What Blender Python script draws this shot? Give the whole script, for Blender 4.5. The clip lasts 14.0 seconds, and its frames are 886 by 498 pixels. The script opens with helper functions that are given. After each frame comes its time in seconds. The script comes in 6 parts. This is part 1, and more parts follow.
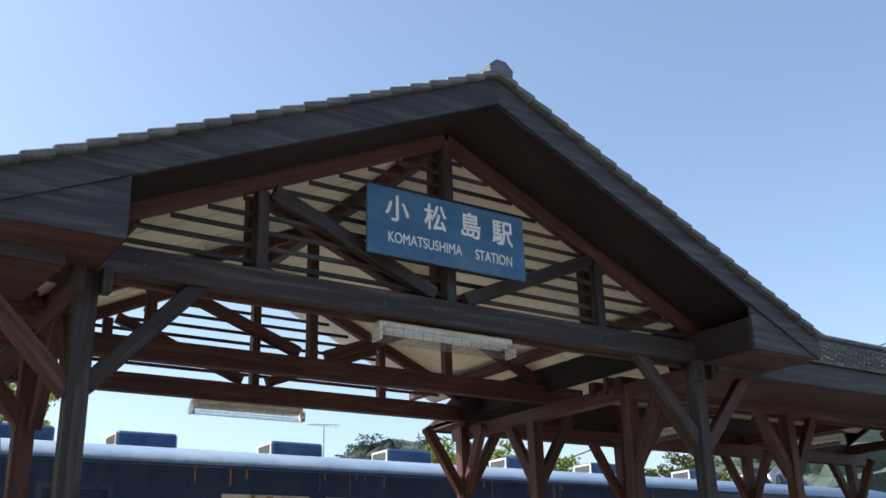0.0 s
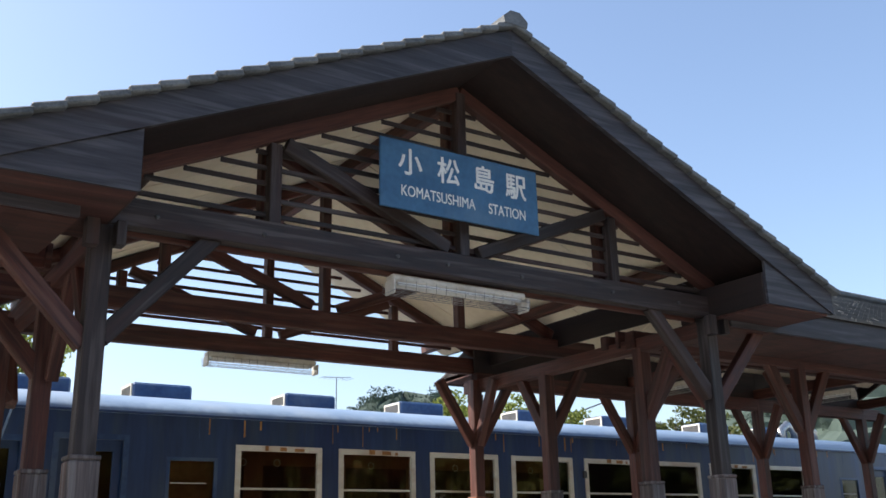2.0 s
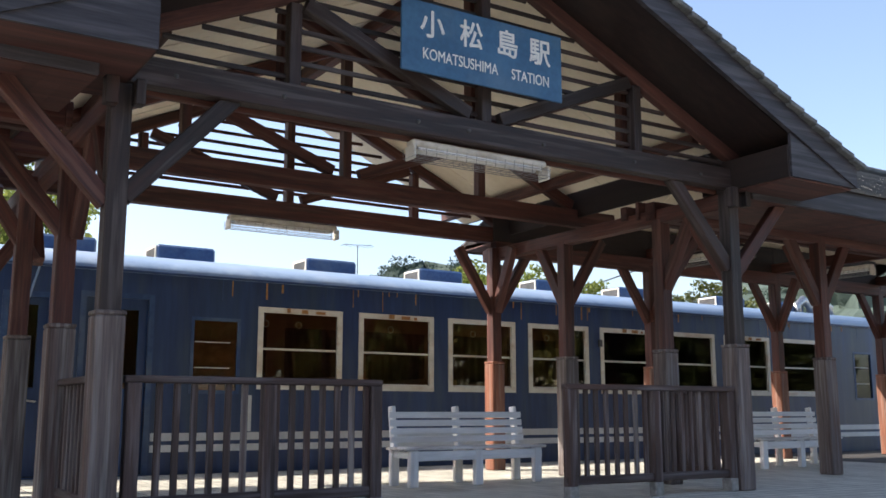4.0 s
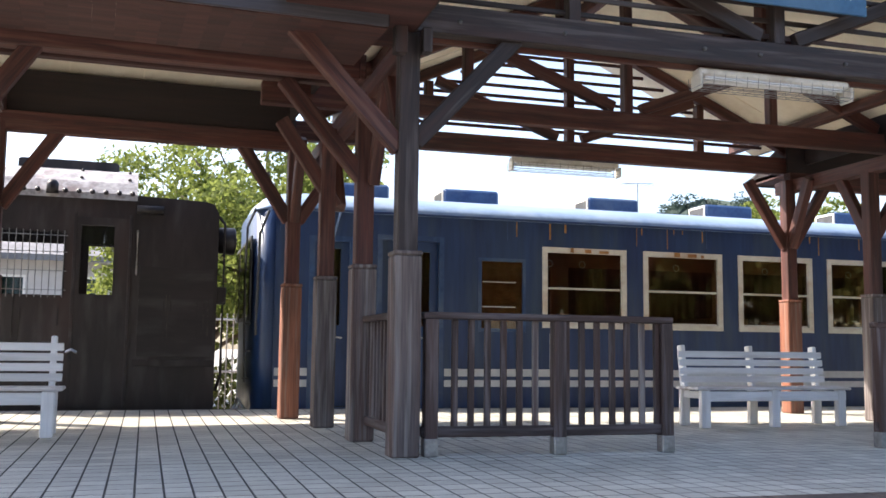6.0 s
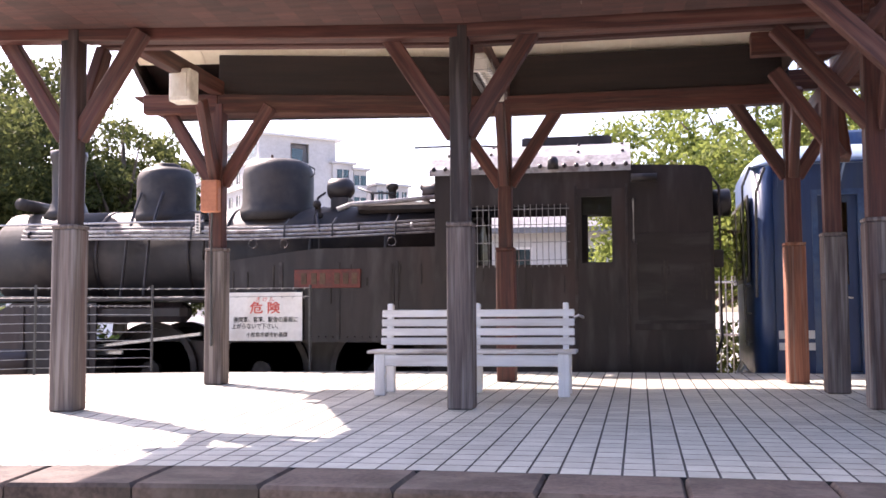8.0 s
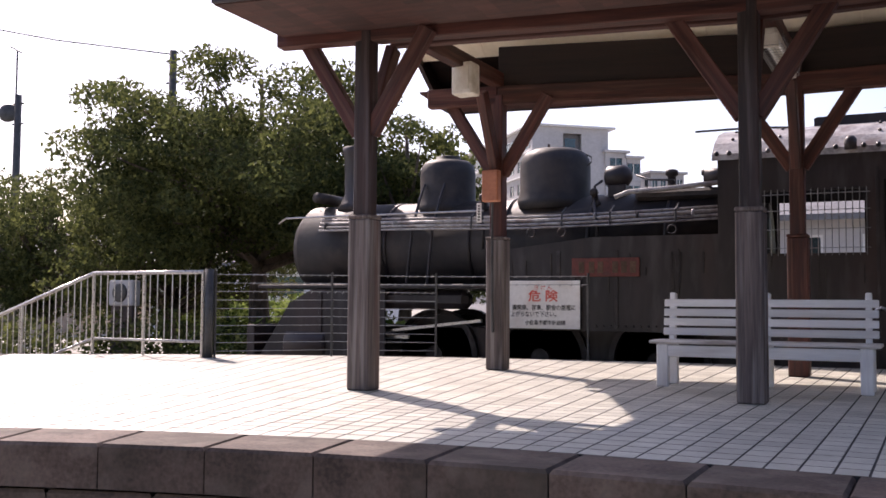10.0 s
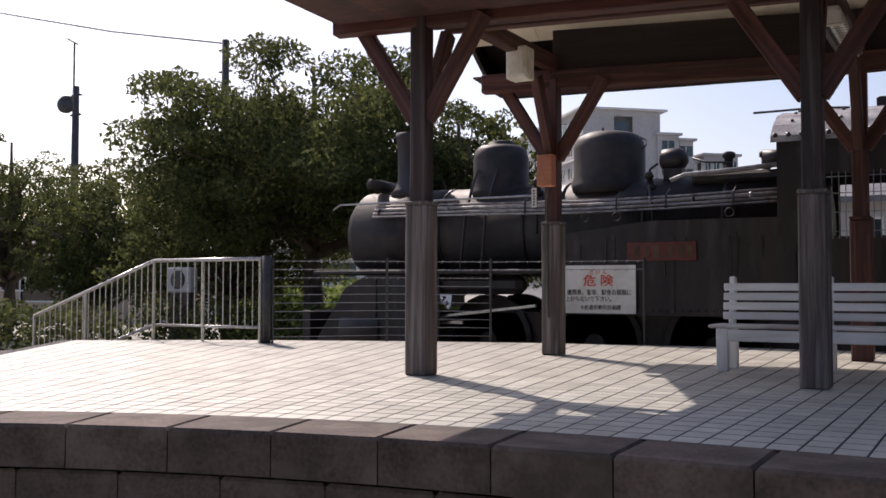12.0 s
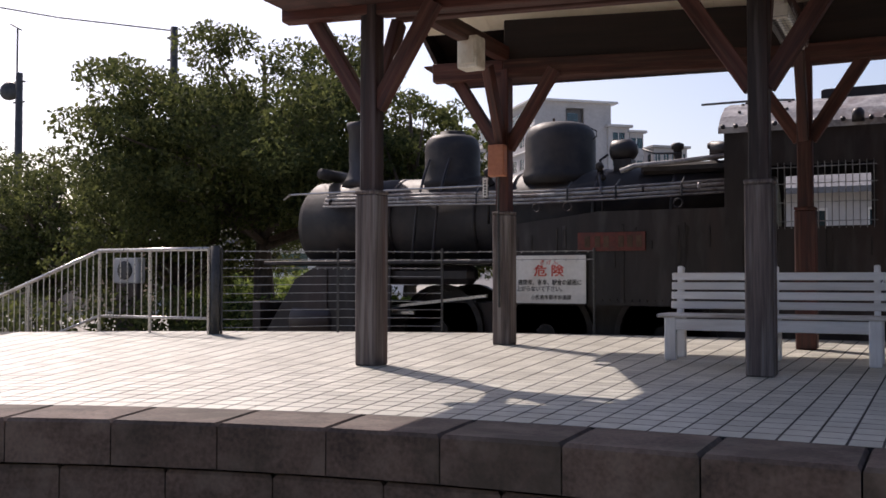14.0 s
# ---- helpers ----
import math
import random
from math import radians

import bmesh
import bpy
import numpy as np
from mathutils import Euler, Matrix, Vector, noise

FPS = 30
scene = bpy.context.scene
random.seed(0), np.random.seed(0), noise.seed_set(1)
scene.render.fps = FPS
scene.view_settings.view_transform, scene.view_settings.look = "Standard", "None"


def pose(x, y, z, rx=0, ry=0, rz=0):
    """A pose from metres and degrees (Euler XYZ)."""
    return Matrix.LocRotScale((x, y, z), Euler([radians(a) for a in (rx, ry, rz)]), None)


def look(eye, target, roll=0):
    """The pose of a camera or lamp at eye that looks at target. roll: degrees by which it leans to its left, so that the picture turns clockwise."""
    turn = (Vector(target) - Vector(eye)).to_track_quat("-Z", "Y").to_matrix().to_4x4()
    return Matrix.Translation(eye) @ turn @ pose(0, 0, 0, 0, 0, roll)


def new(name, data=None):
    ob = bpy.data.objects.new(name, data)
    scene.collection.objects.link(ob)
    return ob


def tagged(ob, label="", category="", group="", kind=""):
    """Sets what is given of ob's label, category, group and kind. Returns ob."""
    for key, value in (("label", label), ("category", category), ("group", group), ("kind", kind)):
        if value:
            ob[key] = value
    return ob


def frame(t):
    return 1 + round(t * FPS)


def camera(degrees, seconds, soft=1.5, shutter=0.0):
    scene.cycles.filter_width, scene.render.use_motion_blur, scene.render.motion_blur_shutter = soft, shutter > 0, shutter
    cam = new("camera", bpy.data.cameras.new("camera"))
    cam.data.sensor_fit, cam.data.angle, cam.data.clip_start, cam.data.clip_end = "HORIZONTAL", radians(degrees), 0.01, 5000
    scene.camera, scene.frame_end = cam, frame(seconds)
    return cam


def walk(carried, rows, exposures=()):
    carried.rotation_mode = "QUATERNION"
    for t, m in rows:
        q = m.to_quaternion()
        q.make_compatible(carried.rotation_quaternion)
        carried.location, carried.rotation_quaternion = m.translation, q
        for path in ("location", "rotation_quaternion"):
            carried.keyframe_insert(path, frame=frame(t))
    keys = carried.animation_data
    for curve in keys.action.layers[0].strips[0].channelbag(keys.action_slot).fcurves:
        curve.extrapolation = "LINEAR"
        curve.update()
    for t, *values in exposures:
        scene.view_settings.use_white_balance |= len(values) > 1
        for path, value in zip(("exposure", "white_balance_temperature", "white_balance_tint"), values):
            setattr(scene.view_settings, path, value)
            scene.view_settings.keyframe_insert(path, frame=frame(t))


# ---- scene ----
cam = camera(49.30, 14.0, soft=1.6)
# seconds, eye x y z, yaw, pitch, roll
ROWS = [
    (0, 0.700, 0.300, 0.795, -36.37, 19.89, 1.68),
    (0.5, 0.689, 0.303, 0.781, -36.29, 19.55, 1.38),
    (1, 0.691, 0.304, 0.789, -36.39, 19.09, 1.20),
    (1.5, 0.704, 0.317, 0.798, -36.07, 18.67, 1.20),
    (2, 0.701, 0.325, 0.799, -35.77, 17.19, 1.33),
    (2.5, 0.702, 0.318, 0.786, -35.62, 15.84, 1.35),
    (2.7, 0.699, 0.306, 0.776, -35.48, 15.13, 1.35),
    (4.8, 0.731, 0.349, 0.737, -32.73, 6.70, 0.03),
    (5, 0.721, 0.354, 0.729, -30.72, 6.42, -0.03),
    (5.5, 0.697, 0.363, 0.729, -24.77, 6.17, -0.20),
    (6, 0.677, 0.364, 0.731, -18.30, 6.01, -0.66),
    (6.5, 0.652, 0.368, 0.729, -11.00, 5.13, -0.54),
    (7, 0.619, 0.369, 0.720, -2.42, 4.72, -0.26),
    (7.5, 0.609, 0.378, 0.722, 4.77, 3.96, 0.08),
    (8, 0.614, 0.389, 0.729, 10.37, 3.79, 0.34),
    (8.5, 0.599, 0.394, 0.721, 15.48, 3.86, 0.56),
    (9, 0.554, 0.406, 0.706, 20.60, 3.79, 0.42),
    (9.2, 0.555, 0.416, 0.712, 22.10, 3.71, 0.21),
    (11.5, 0.496, 0.370, 0.710, 29.49, 2.48, -0.45),
    (12, 0.496, 0.368, 0.713, 29.41, 2.30, -0.09),
    (12.5, 0.488, 0.382, 0.710, 29.63, 2.20, 0.32),
    (13, 0.487, 0.392, 0.706, 29.62, 2.27, 0.63),
    (13.5, 0.486, 0.397, 0.707, 29.06, 2.20, 0.45),
    (14, 0.495, 0.402, 0.704, 26.59, 1.76, -0.02),
]
EXPOSURES = [(0.0, 0.75, 6500, 9), (2.5, 0.9, 6550, 12), (5.0, 1.2, 6700, 14), (6.5, 1.65, 6650, 16), (7.5, 1.85, 6750, 28), (9.0, 1.25, 6850, 30), (11.5, -0.08, 6700, 22), (14.0, -0.08, 6700, 22)]
walk(cam, [(t, pose(x, y, z, 90 + pitch, roll, yaw)) for t, x, y, z, yaw, pitch, roll in ROWS], EXPOSURES)

# ---- light ----
SUN = Vector((-0.83, 0.61, 1.0)).normalized()
world = bpy.data.worlds.new("sky")
scene.world = world
world.use_nodes = True
wn = world.node_tree.nodes
sky = wn.new("ShaderNodeTexSky")
sky.sky_type = "NISHITA"
sky.sun_disc = False
sky.sun_elevation = math.asin(SUN.z)
sky.sun_rotation = math.atan2(SUN.x, SUN.y)
sky.air_density, sky.dust_density, sky.ozone_density = 1.0, 2.0, 1.4
world.node_tree.links.new(sky.outputs["Color"], wn["Background"].inputs["Color"])
wn["Background"].inputs["Strength"].default_value = 0.15
sun = new("sun", bpy.data.lights.new("sun", "SUN"))
sun.data.energy, sun.data.angle, sun.data.color = 5.0, radians(0.5), (1.0, 0.94, 0.84)
sun.matrix_world = look(SUN * 60, (0, 0, 0))


# ---- materials ----
def material(name, dark, light, scale=4.0, rough=0.7, bump=0.15, metal=0.0, stretch=(1, 1, 1), fine=30.0, stain=None, stain_amount=0.4, vary=0.12, spec=0.5, wear=None, wear_amount=0.6):
    """Two scales of noise between two colours, an optional stain, relief and a little change from piece to piece."""
    m = bpy.data.materials.new(name)
    m.use_nodes = True
    n, l = m.node_tree.nodes, m.node_tree.links
    b = n["Principled BSDF"]
    co, info = n.new("ShaderNodeTexCoord"), n.new("ShaderNodeObjectInfo")
    mp = n.new("ShaderNodeMapping")
    mp.inputs["Scale"].default_value = stretch
    shift = n.new("ShaderNodeMath")
    shift.operation = "MULTIPLY"
    shift.inputs[1].default_value = 17.0
    l.new(info.outputs["Random"], shift.inputs[0])
    l.new(co.outputs["Object"], mp.inputs["Vector"])
    l.new(shift.outputs[0], mp.inputs["Location"])

    def tex(s, detail):
        t = n.new("ShaderNodeTexNoise")
        t.inputs["Scale"].default_value, t.inputs["Detail"].default_value = s, detail
        l.new(mp.outputs["Vector"], t.inputs["Vector"])
        return t

    big, small = tex(scale, 4), tex(fine, 3)
    mixv = n.new("ShaderNodeMath")
    mixv.operation = "MULTIPLY_ADD"
    mixv.inputs[1].default_value, mixv.inputs[2].default_value = 0.45, 0.0
    add = n.new("ShaderNodeMath")
    add.operation = "MULTIPLY_ADD"
    add.inputs[1].default_value = 0.55
    l.new(small.outputs["Fac"], mixv.inputs[0])
    l.new(big.outputs["Fac"], add.inputs[0])
    l.new(mixv.outputs[0], add.inputs[2])
    ramp = n.new("ShaderNodeValToRGB")
    ramp.color_ramp.elements[0].position, ramp.color_ramp.elements[1].position = 0.36, 0.64
    ramp.color_ramp.elements[0].color, ramp.color_ramp.elements[1].color = (*dark, 1), (*light, 1)
    l.new(add.outputs[0], ramp.inputs["Fac"])
    col = ramp.outputs["Color"]
    if stain:
        st = tex(scale * 0.6, 5)
        sr = n.new("ShaderNodeMapRange")
        sr.inputs["From Min"].default_value, sr.inputs["From Max"].default_value = 0.52, 0.68
        sr.inputs["To Max"].default_value = stain_amount
        l.new(st.outputs["Fac"], sr.inputs["Value"])
        mx = n.new("ShaderNodeMix")
        mx.data_type = "RGBA"
        l.new(sr.outputs["Result"], mx.inputs["Factor"])
        l.new(col, mx.inputs["A"])
        mx.inputs["B"].default_value = (*stain, 1)
        col = mx.outputs["Result"]
    if wear:
        wt = tex(scale * 1.9, 6)
        wr = n.new("ShaderNodeMapRange")
        wr.inputs["From Min"].default_value, wr.inputs["From Max"].default_value = 0.5, 0.66
        wr.inputs["To Max"].default_value = wear_amount
        l.new(wt.outputs["Fac"], wr.inputs["Value"])
        wm = n.new("ShaderNodeMix")
        wm.data_type = "RGBA"
        l.new(wr.outputs["Result"], wm.inputs["Factor"])
        l.new(col, wm.inputs["A"])
        wm.inputs["B"].default_value = (*wear, 1)
        col = wm.outputs["Result"]
    if vary:
        hs, vr = n.new("ShaderNodeHueSaturation"), n.new("ShaderNodeMapRange")
        vr.inputs["To Min"].default_value, vr.inputs["To Max"].default_value = 1 - vary, 1 + vary
        l.new(info.outputs["Random"], vr.inputs["Value"])
        l.new(vr.outputs["Result"], hs.inputs["Value"])
        l.new(col, hs.inputs["Color"])
        col = hs.outputs["Color"]
    l.new(col, b.inputs["Base Color"])
    rr = n.new("ShaderNodeMapRange")
    rr.inputs["To Min"].default_value, rr.inputs["To Max"].default_value = max(0.03, rough - 0.12), min(1, rough + 0.12)
    l.new(small.outputs["Fac"], rr.inputs["Value"])
    l.new(rr.outputs["Result"], b.inputs["Roughness"])
    b.inputs["Metallic"].default_value = metal
    b.inputs["Specular IOR Level"].default_value = spec
    if bump:
        bp = n.new("ShaderNodeBump")
        bp.inputs["Strength"].default_value, bp.inputs["Distance"].default_value = bump, 0.01
        l.new(add.outputs[0], bp.inputs["Height"])
        l.new(bp.outputs["Normal"], b.inputs["Normal"])
    return m


def island_material(name, dark, light, rough=0.8, fine=40.0):
    """For many small joined pieces: each piece takes its own tone."""
    m = material(name, dark, light, 2.0, rough, 0.15, fine=fine, vary=0)
    n, l = m.node_tree.nodes, m.node_tree.links
    g, hs, vr = n.new("ShaderNodeNewGeometry"), n.new("ShaderNodeHueSaturation"), n.new("ShaderNodeMapRange")
    vr.inputs["To Min"].default_value, vr.inputs["To Max"].default_value = 0.8, 1.15
    l.new(g.outputs["Random Per Island"], vr.inputs["Value"])
    l.new(vr.outputs["Result"], hs.inputs["Value"])
    old = n["Principled BSDF"].inputs["Base Color"].links[0].from_socket
    l.new(old, hs.inputs["Color"])
    l.new(hs.outputs["Color"], n["Principled BSDF"].inputs["Base Color"])
    return m


def leaf_material(name, dark, light):
    m = bpy.data.materials.new(name)
    m.use_nodes = True
    n, l = m.node_tree.nodes, m.node_tree.links
    b = n["Principled BSDF"]
    g, r = n.new("ShaderNodeNewGeometry"), n.new("ShaderNodeValToRGB")
    r.color_ramp.elements[0].color, r.color_ramp.elements[1].color = (*dark, 1), (*light, 1)
    l.new(g.outputs["Random Per Island"], r.inputs["Fac"])
    l.new(r.outputs["Color"], b.inputs["Base Color"])
    b.inputs["Roughness"].default_value = 0.75
    b.inputs["Specular IOR Level"].default_value = 0.25
    tr, mx = n.new("ShaderNodeBsdfTranslucent"), n.new("ShaderNodeMixShader")
    l.new(r.outputs["Color"], tr.inputs["Color"])
    mx.inputs["Fac"].default_value = 0.5
    l.new(b.outputs[0], mx.inputs[1])
    l.new(tr.outputs[0], mx.inputs[2])
    l.new(mx.outputs[0], n["Material Output"].inputs["Surface"])
    return m


def glass_material(name, tint, base_reflect=0.08):
    m = bpy.data.materials.new(name)
    m.use_nodes = True
    n, l = m.node_tree.nodes, m.node_tree.links
    n.remove(n["Principled BSDF"])
    t, g, f, mx = n.new("ShaderNodeBsdfTransparent"), n.new("ShaderNodeBsdfGlossy"), n.new("ShaderNodeFresnel"), n.new("ShaderNodeMixShader")
    t.inputs["Color"].default_value = (*tint, 1)
    g.inputs["Roughness"].default_value = 0.02
    f.inputs["IOR"].default_value = 1.0 + 2 * math.sqrt(base_reflect)
    l.new(f.outputs[0], mx.inputs["Fac"])
    l.new(t.outputs[0], mx.inputs[1])
    l.new(g.outputs[0], mx.inputs[2])
    l.new(mx.outputs[0], n["Material Output"].inputs["Surface"])
    return m


GRAIN = (0.35, 6, 6)
WOOD_RED = material("red_stained_wood", (0.032, 0.009, 0.007), (0.11, 0.031, 0.021), 2.0, 0.6, 0.5, stretch=GRAIN, fine=14, stain=(0.026, 0.014, 0.012), stain_amount=0.7, wear=(0.16, 0.075, 0.056), wear_amount=0.5)
WOOD_DARK = material("dark_weathered_wood", (0.009, 0.007, 0.007), (0.04, 0.025, 0.0235), 1.8, 0.6, 0.6, stretch=GRAIN, fine=14, stain=(0.055, 0.022, 0.017), stain_amount=0.6, wear=(0.12, 0.1, 0.1), wear_amount=0.45)
WOOD_FENCE = material("dark_fence_wood", (0.02, 0.0125, 0.012), (0.075, 0.046, 0.042), 1.9, 0.6, 0.6, stretch=GRAIN, fine=14, stain=(0.06, 0.026, 0.02), stain_amount=0.7, wear=(0.18, 0.155, 0.16), wear_amount=0.6)
WOOD_GREY = material("grey_weathered_wood", (0.055, 0.042, 0.04), (0.175, 0.138, 0.128), 1.7, 0.75, 0.9, stretch=(0.3, 7, 7), fine=12, stain=(0.12, 0.05, 0.035), stain_amount=0.6, wear=(0.31, 0.28, 0.265), wear_amount=0.6)
WOOD_ORANGE = material("orange_weathered_wood", (0.12, 0.04, 0.022), (0.3, 0.115, 0.065), 2.2, 0.7, 0.6, stretch=(0.3, 7, 7), fine=12, stain=(0.09, 0.06, 0.05), stain_amount=0.7, wear=(0.3, 0.24, 0.2), wear_amount=0.4)
WOOD_BARGE = material("blue_grey_barge_board", (0.016, 0.015, 0.019), (0.05, 0.046, 0.055), 2.2, 0.6, 0.6, stretch=GRAIN, fine=12, stain=(0.034, 0.02, 0.019), stain_amount=0.5, wear=(0.12, 0.115, 0.125), wear_amount=0.4)
# boards under the roofs: deep shade is put into their near-black colour
WOOD_SOFFIT = material("shade_darkened_boarding", (0.008, 0.005, 0.0045), (0.028, 0.014, 0.012), 2.0, 0.7, 0.25, stretch=GRAIN, fine=14)
WOOD_EAVE = material("red_brown_eave_boarding", (0.036, 0.012, 0.01), (0.105, 0.04, 0.031), 2.0, 0.7, 0.3, stretch=GRAIN, fine=14, stain=(0.034, 0.018, 0.016), stain_amount=0.6, vary=0.25)
CEILING = material("cream_ceiling_board", (0.78, 0.69, 0.54), (0.87, 0.79, 0.64), 1.5, 0.8, 0.05, fine=12, stain=(0.5, 0.38, 0.24), stain_amount=0.4)
SLATE = material("slate_shingle", (0.06, 0.065, 0.07), (0.16, 0.17, 0.175), 5, 0.65, 0.3, fine=50)
SHINGLES = island_material("slate_shingles", (0.06, 0.065, 0.07), (0.15, 0.155, 0.16), 0.65)
BENCH_PAINT = material("worn_white_paint", (0.76, 0.76, 0.77), (0.9, 0.9, 0.9), 3, 0.45, 0.15, stretch=(0.5, 4, 4), fine=14, stain=(0.4, 0.34, 0.3), stain_amount=0.35)
SEAT_PAINT = material("peeling_white_paint", (0.52, 0.49, 0.47), (0.82, 0.8, 0.79), 4, 0.55, 0.2, stretch=(0.5, 4, 4), fine=16, stain=(0.22, 0.16, 0.13), stain_amount=0.7)
SIGN_BLUE = material("faded_blue_enamel", (0.03, 0.1, 0.2), (0.05, 0.15, 0.28), 3, 0.5, 0.05, fine=20, stain=(0.12, 0.2, 0.28), stain_amount=0.5, vary=0)
SIGN_WHITE = material("white_sign_enamel", (0.72, 0.71, 0.68), (0.84, 0.83, 0.8), 3, 0.45, 0.03, fine=20, stain=(0.5, 0.38, 0.28), stain_amount=0.35, vary=0)
LETTER_WHITE = material("white_lettering", (0.7, 0.7, 0.68), (0.82, 0.82, 0.8), 5, 0.5, 0.0, vary=0)
LETTER_BLACK = material("black_lettering", (0.02, 0.02, 0.02), (0.05, 0.05, 0.05), 5, 0.5, 0.0, vary=0)
LETTER_RED = material("red_lettering", (0.6, 0.07, 0.05), (0.75, 0.12, 0.08), 5, 0.5, 0.0, vary=0)
CAR_BLUE = material("faded_blue_coach_paint", (0.012, 0.03, 0.092), (0.026, 0.06, 0.15), 1.1, 0.34, 0.08, stretch=(2.2, 2.2, 0.25), fine=7, stain=(0.03, 0.052, 0.08), stain_amount=0.7, vary=0.03, wear=(0.055, 0.085, 0.115), wear_amount=0.5)
CAR_ROOF = material("pale_blue_grey_roof_paint", (0.17, 0.25, 0.37), (0.27, 0.36, 0.48), 1.5, 0.36, 0.05, fine=10, stain=(0.3, 0.34, 0.38), stain_amount=0.5, vary=0.03)
CAR_CREAM = material("cream_window_frame_paint", (0.6, 0.56, 0.47), (0.74, 0.71, 0.62), 3, 0.45, 0.05, stretch=(1, 1, 2), fine=14, stain=(0.42, 0.22, 0.08), stain_amount=0.4)
STRIPE_WHITE = material("white_stripe_paint", (0.62, 0.62, 0.6), (0.76, 0.76, 0.74), 2, 0.45, 0.03, fine=14)
VENT_BLUE = material("blue_vent_paint", (0.02, 0.052, 0.14), (0.045, 0.1, 0.21), 3, 0.4, 0.08, fine=18, stain=(0.12, 0.15, 0.19), stain_amount=0.5)
RUST_STREAK = material("rust_streak", (0.3, 0.13, 0.04), (0.5, 0.25, 0.08), 5, 0.8, 0.05, fine=20)
INTERIOR = material("brown_coach_interior", (0.3, 0.15, 0.09), (0.44, 0.25, 0.16), 2, 0.6, 0.05, fine=10)
BLACK_STEEL = material("sooty_black_steel", (0.0065, 0.005, 0.0055), (0.024, 0.017, 0.018), 2.4, 0.48, 0.35, stretch=(1, 1, 0.22), fine=12, stain=(0.055, 0.031, 0.028), stain_amount=0.55, vary=0.05, wear=(0.075, 0.068, 0.072), wear_amount=0.4)
BOILER_STEEL = material("dusty_boiler_steel", (0.007, 0.0055, 0.0055), (0.024, 0.019, 0.018), 2.6, 0.6, 0.25, fine=16, stain=(0.075, 0.056, 0.045), stain_amount=0.5, vary=0.05, wear=(0.12, 0.09, 0.07), wear_amount=0.12)
CAB_ROOF = material("weathered_cab_roof_metal", (0.2, 0.185, 0.18), (0.46, 0.43, 0.41), 4, 0.45, 0.3, fine=25, stain=(0.16, 0.1, 0.08), stain_amount=0.7, wear=(0.62, 0.6, 0.58), wear_amount=0.5)
PLATE_RED = material("faded_red_plate", (0.11, 0.02, 0.014), (0.2, 0.04, 0.028), 6, 0.5, 0.1, stain=(0.06, 0.03, 0.025), stain_amount=0.6)
BRASS = material("dull_brass", (0.06, 0.035, 0.022), (0.13, 0.08, 0.05), 5, 0.55, 0.05, metal=0.4)
STEEL = material("brushed_steel_rail", (0.45, 0.43, 0.41), (0.62, 0.6, 0.57), 6, 0.3, 0.03, metal=0.9, fine=40)
WIRE = material("galvanised_wire", (0.2, 0.2, 0.2), (0.4, 0.4, 0.4), 8, 0.45, 0.0, metal=0.7)
KERB = material("mossy_concrete_kerb", (0.05, 0.036, 0.03), (0.15, 0.11, 0.092), 3, 0.9, 0.6, fine=45, stain=(0.06, 0.052, 0.04), stain_amount=0.7, wear=(0.2, 0.165, 0.14), wear_amount=0.35)
MORTAR = material("dark_joint_mortar", (0.02, 0.02, 0.019), (0.055, 0.052, 0.05), 4, 0.95, 0.2)
TILE = material("beige_platform_tile", (0.39, 0.38, 0.325), (0.56, 0.55, 0.48), 6, 0.5, 0.15, fine=60, vary=0.12)
TILES = island_material("beige_platform_tiles", (0.39, 0.38, 0.325), (0.56, 0.55, 0.48), 0.5, 60)
GROUND = material("gravelly_ground", (0.24, 0.225, 0.2), (0.38, 0.36, 0.32), 0.6, 0.95, 0.4, fine=14, stain=(0.07, 0.09, 0.045), stain_amount=0.7, vary=0)
GRASS = leaf_material("dry_green_grass", (0.08, 0.13, 0.03), (0.3, 0.36, 0.1))
LEAVES = leaf_material("deep_green_leaves", (0.035, 0.05, 0.018), (0.15, 0.165, 0.055))
LEAVES_LIGHT = leaf_material("yellow_green_leaves", (0.08, 0.115, 0.025), (0.25, 0.29, 0.075))
BARK = material("grey_brown_bark", (0.06, 0.045, 0.035), (0.16, 0.12, 0.09), 6, 0.9, 0.6, stretch=(1, 1, 0.3), fine=20)
# distance haze is put into the bluish green of both hill materials
HILL_LEAVES = leaf_material("haze_tinted_woodland_leaves", (0.022, 0.04, 0.034), (0.05, 0.075, 0.06))
HILL_GREEN = material("haze_tinted_wooded_hill", (0.028, 0.048, 0.04), (0.058, 0.085, 0.07), 0.09, 0.95, 0.8, fine=0.5, vary=0)
PLASTER = material("white_plaster", (0.66, 0.66, 0.66), (0.78, 0.78, 0.77), 0.4, 0.8, 0.05, fine=3)
# greyer copy of the white plaster, with the shade put into its colour
SHADED_WHITE = material("shaded_white_render", (0.4, 0.39, 0.39), (0.5, 0.49, 0.49), 0.4, 0.8, 0.05, fine=3)
BLIND = material("brown_drawn_blind", (0.2, 0.12, 0.08), (0.33, 0.21, 0.15), 3, 0.8, 0.05, fine=12)
PLASTER_TAN = material("tan_house_plaster", (0.36, 0.28, 0.21), (0.48, 0.38, 0.3), 0.6, 0.85, 0.05, fine=5)
ROOF_GREY = material("grey_house_roof", (0.1, 0.1, 0.11), (0.2, 0.2, 0.21), 1.0, 0.7, 0.2, fine=9)
DARK_METAL = material("dark_painted_metal", (0.03, 0.03, 0.03), (0.07, 0.07, 0.07), 6, 0.5, 0.05)
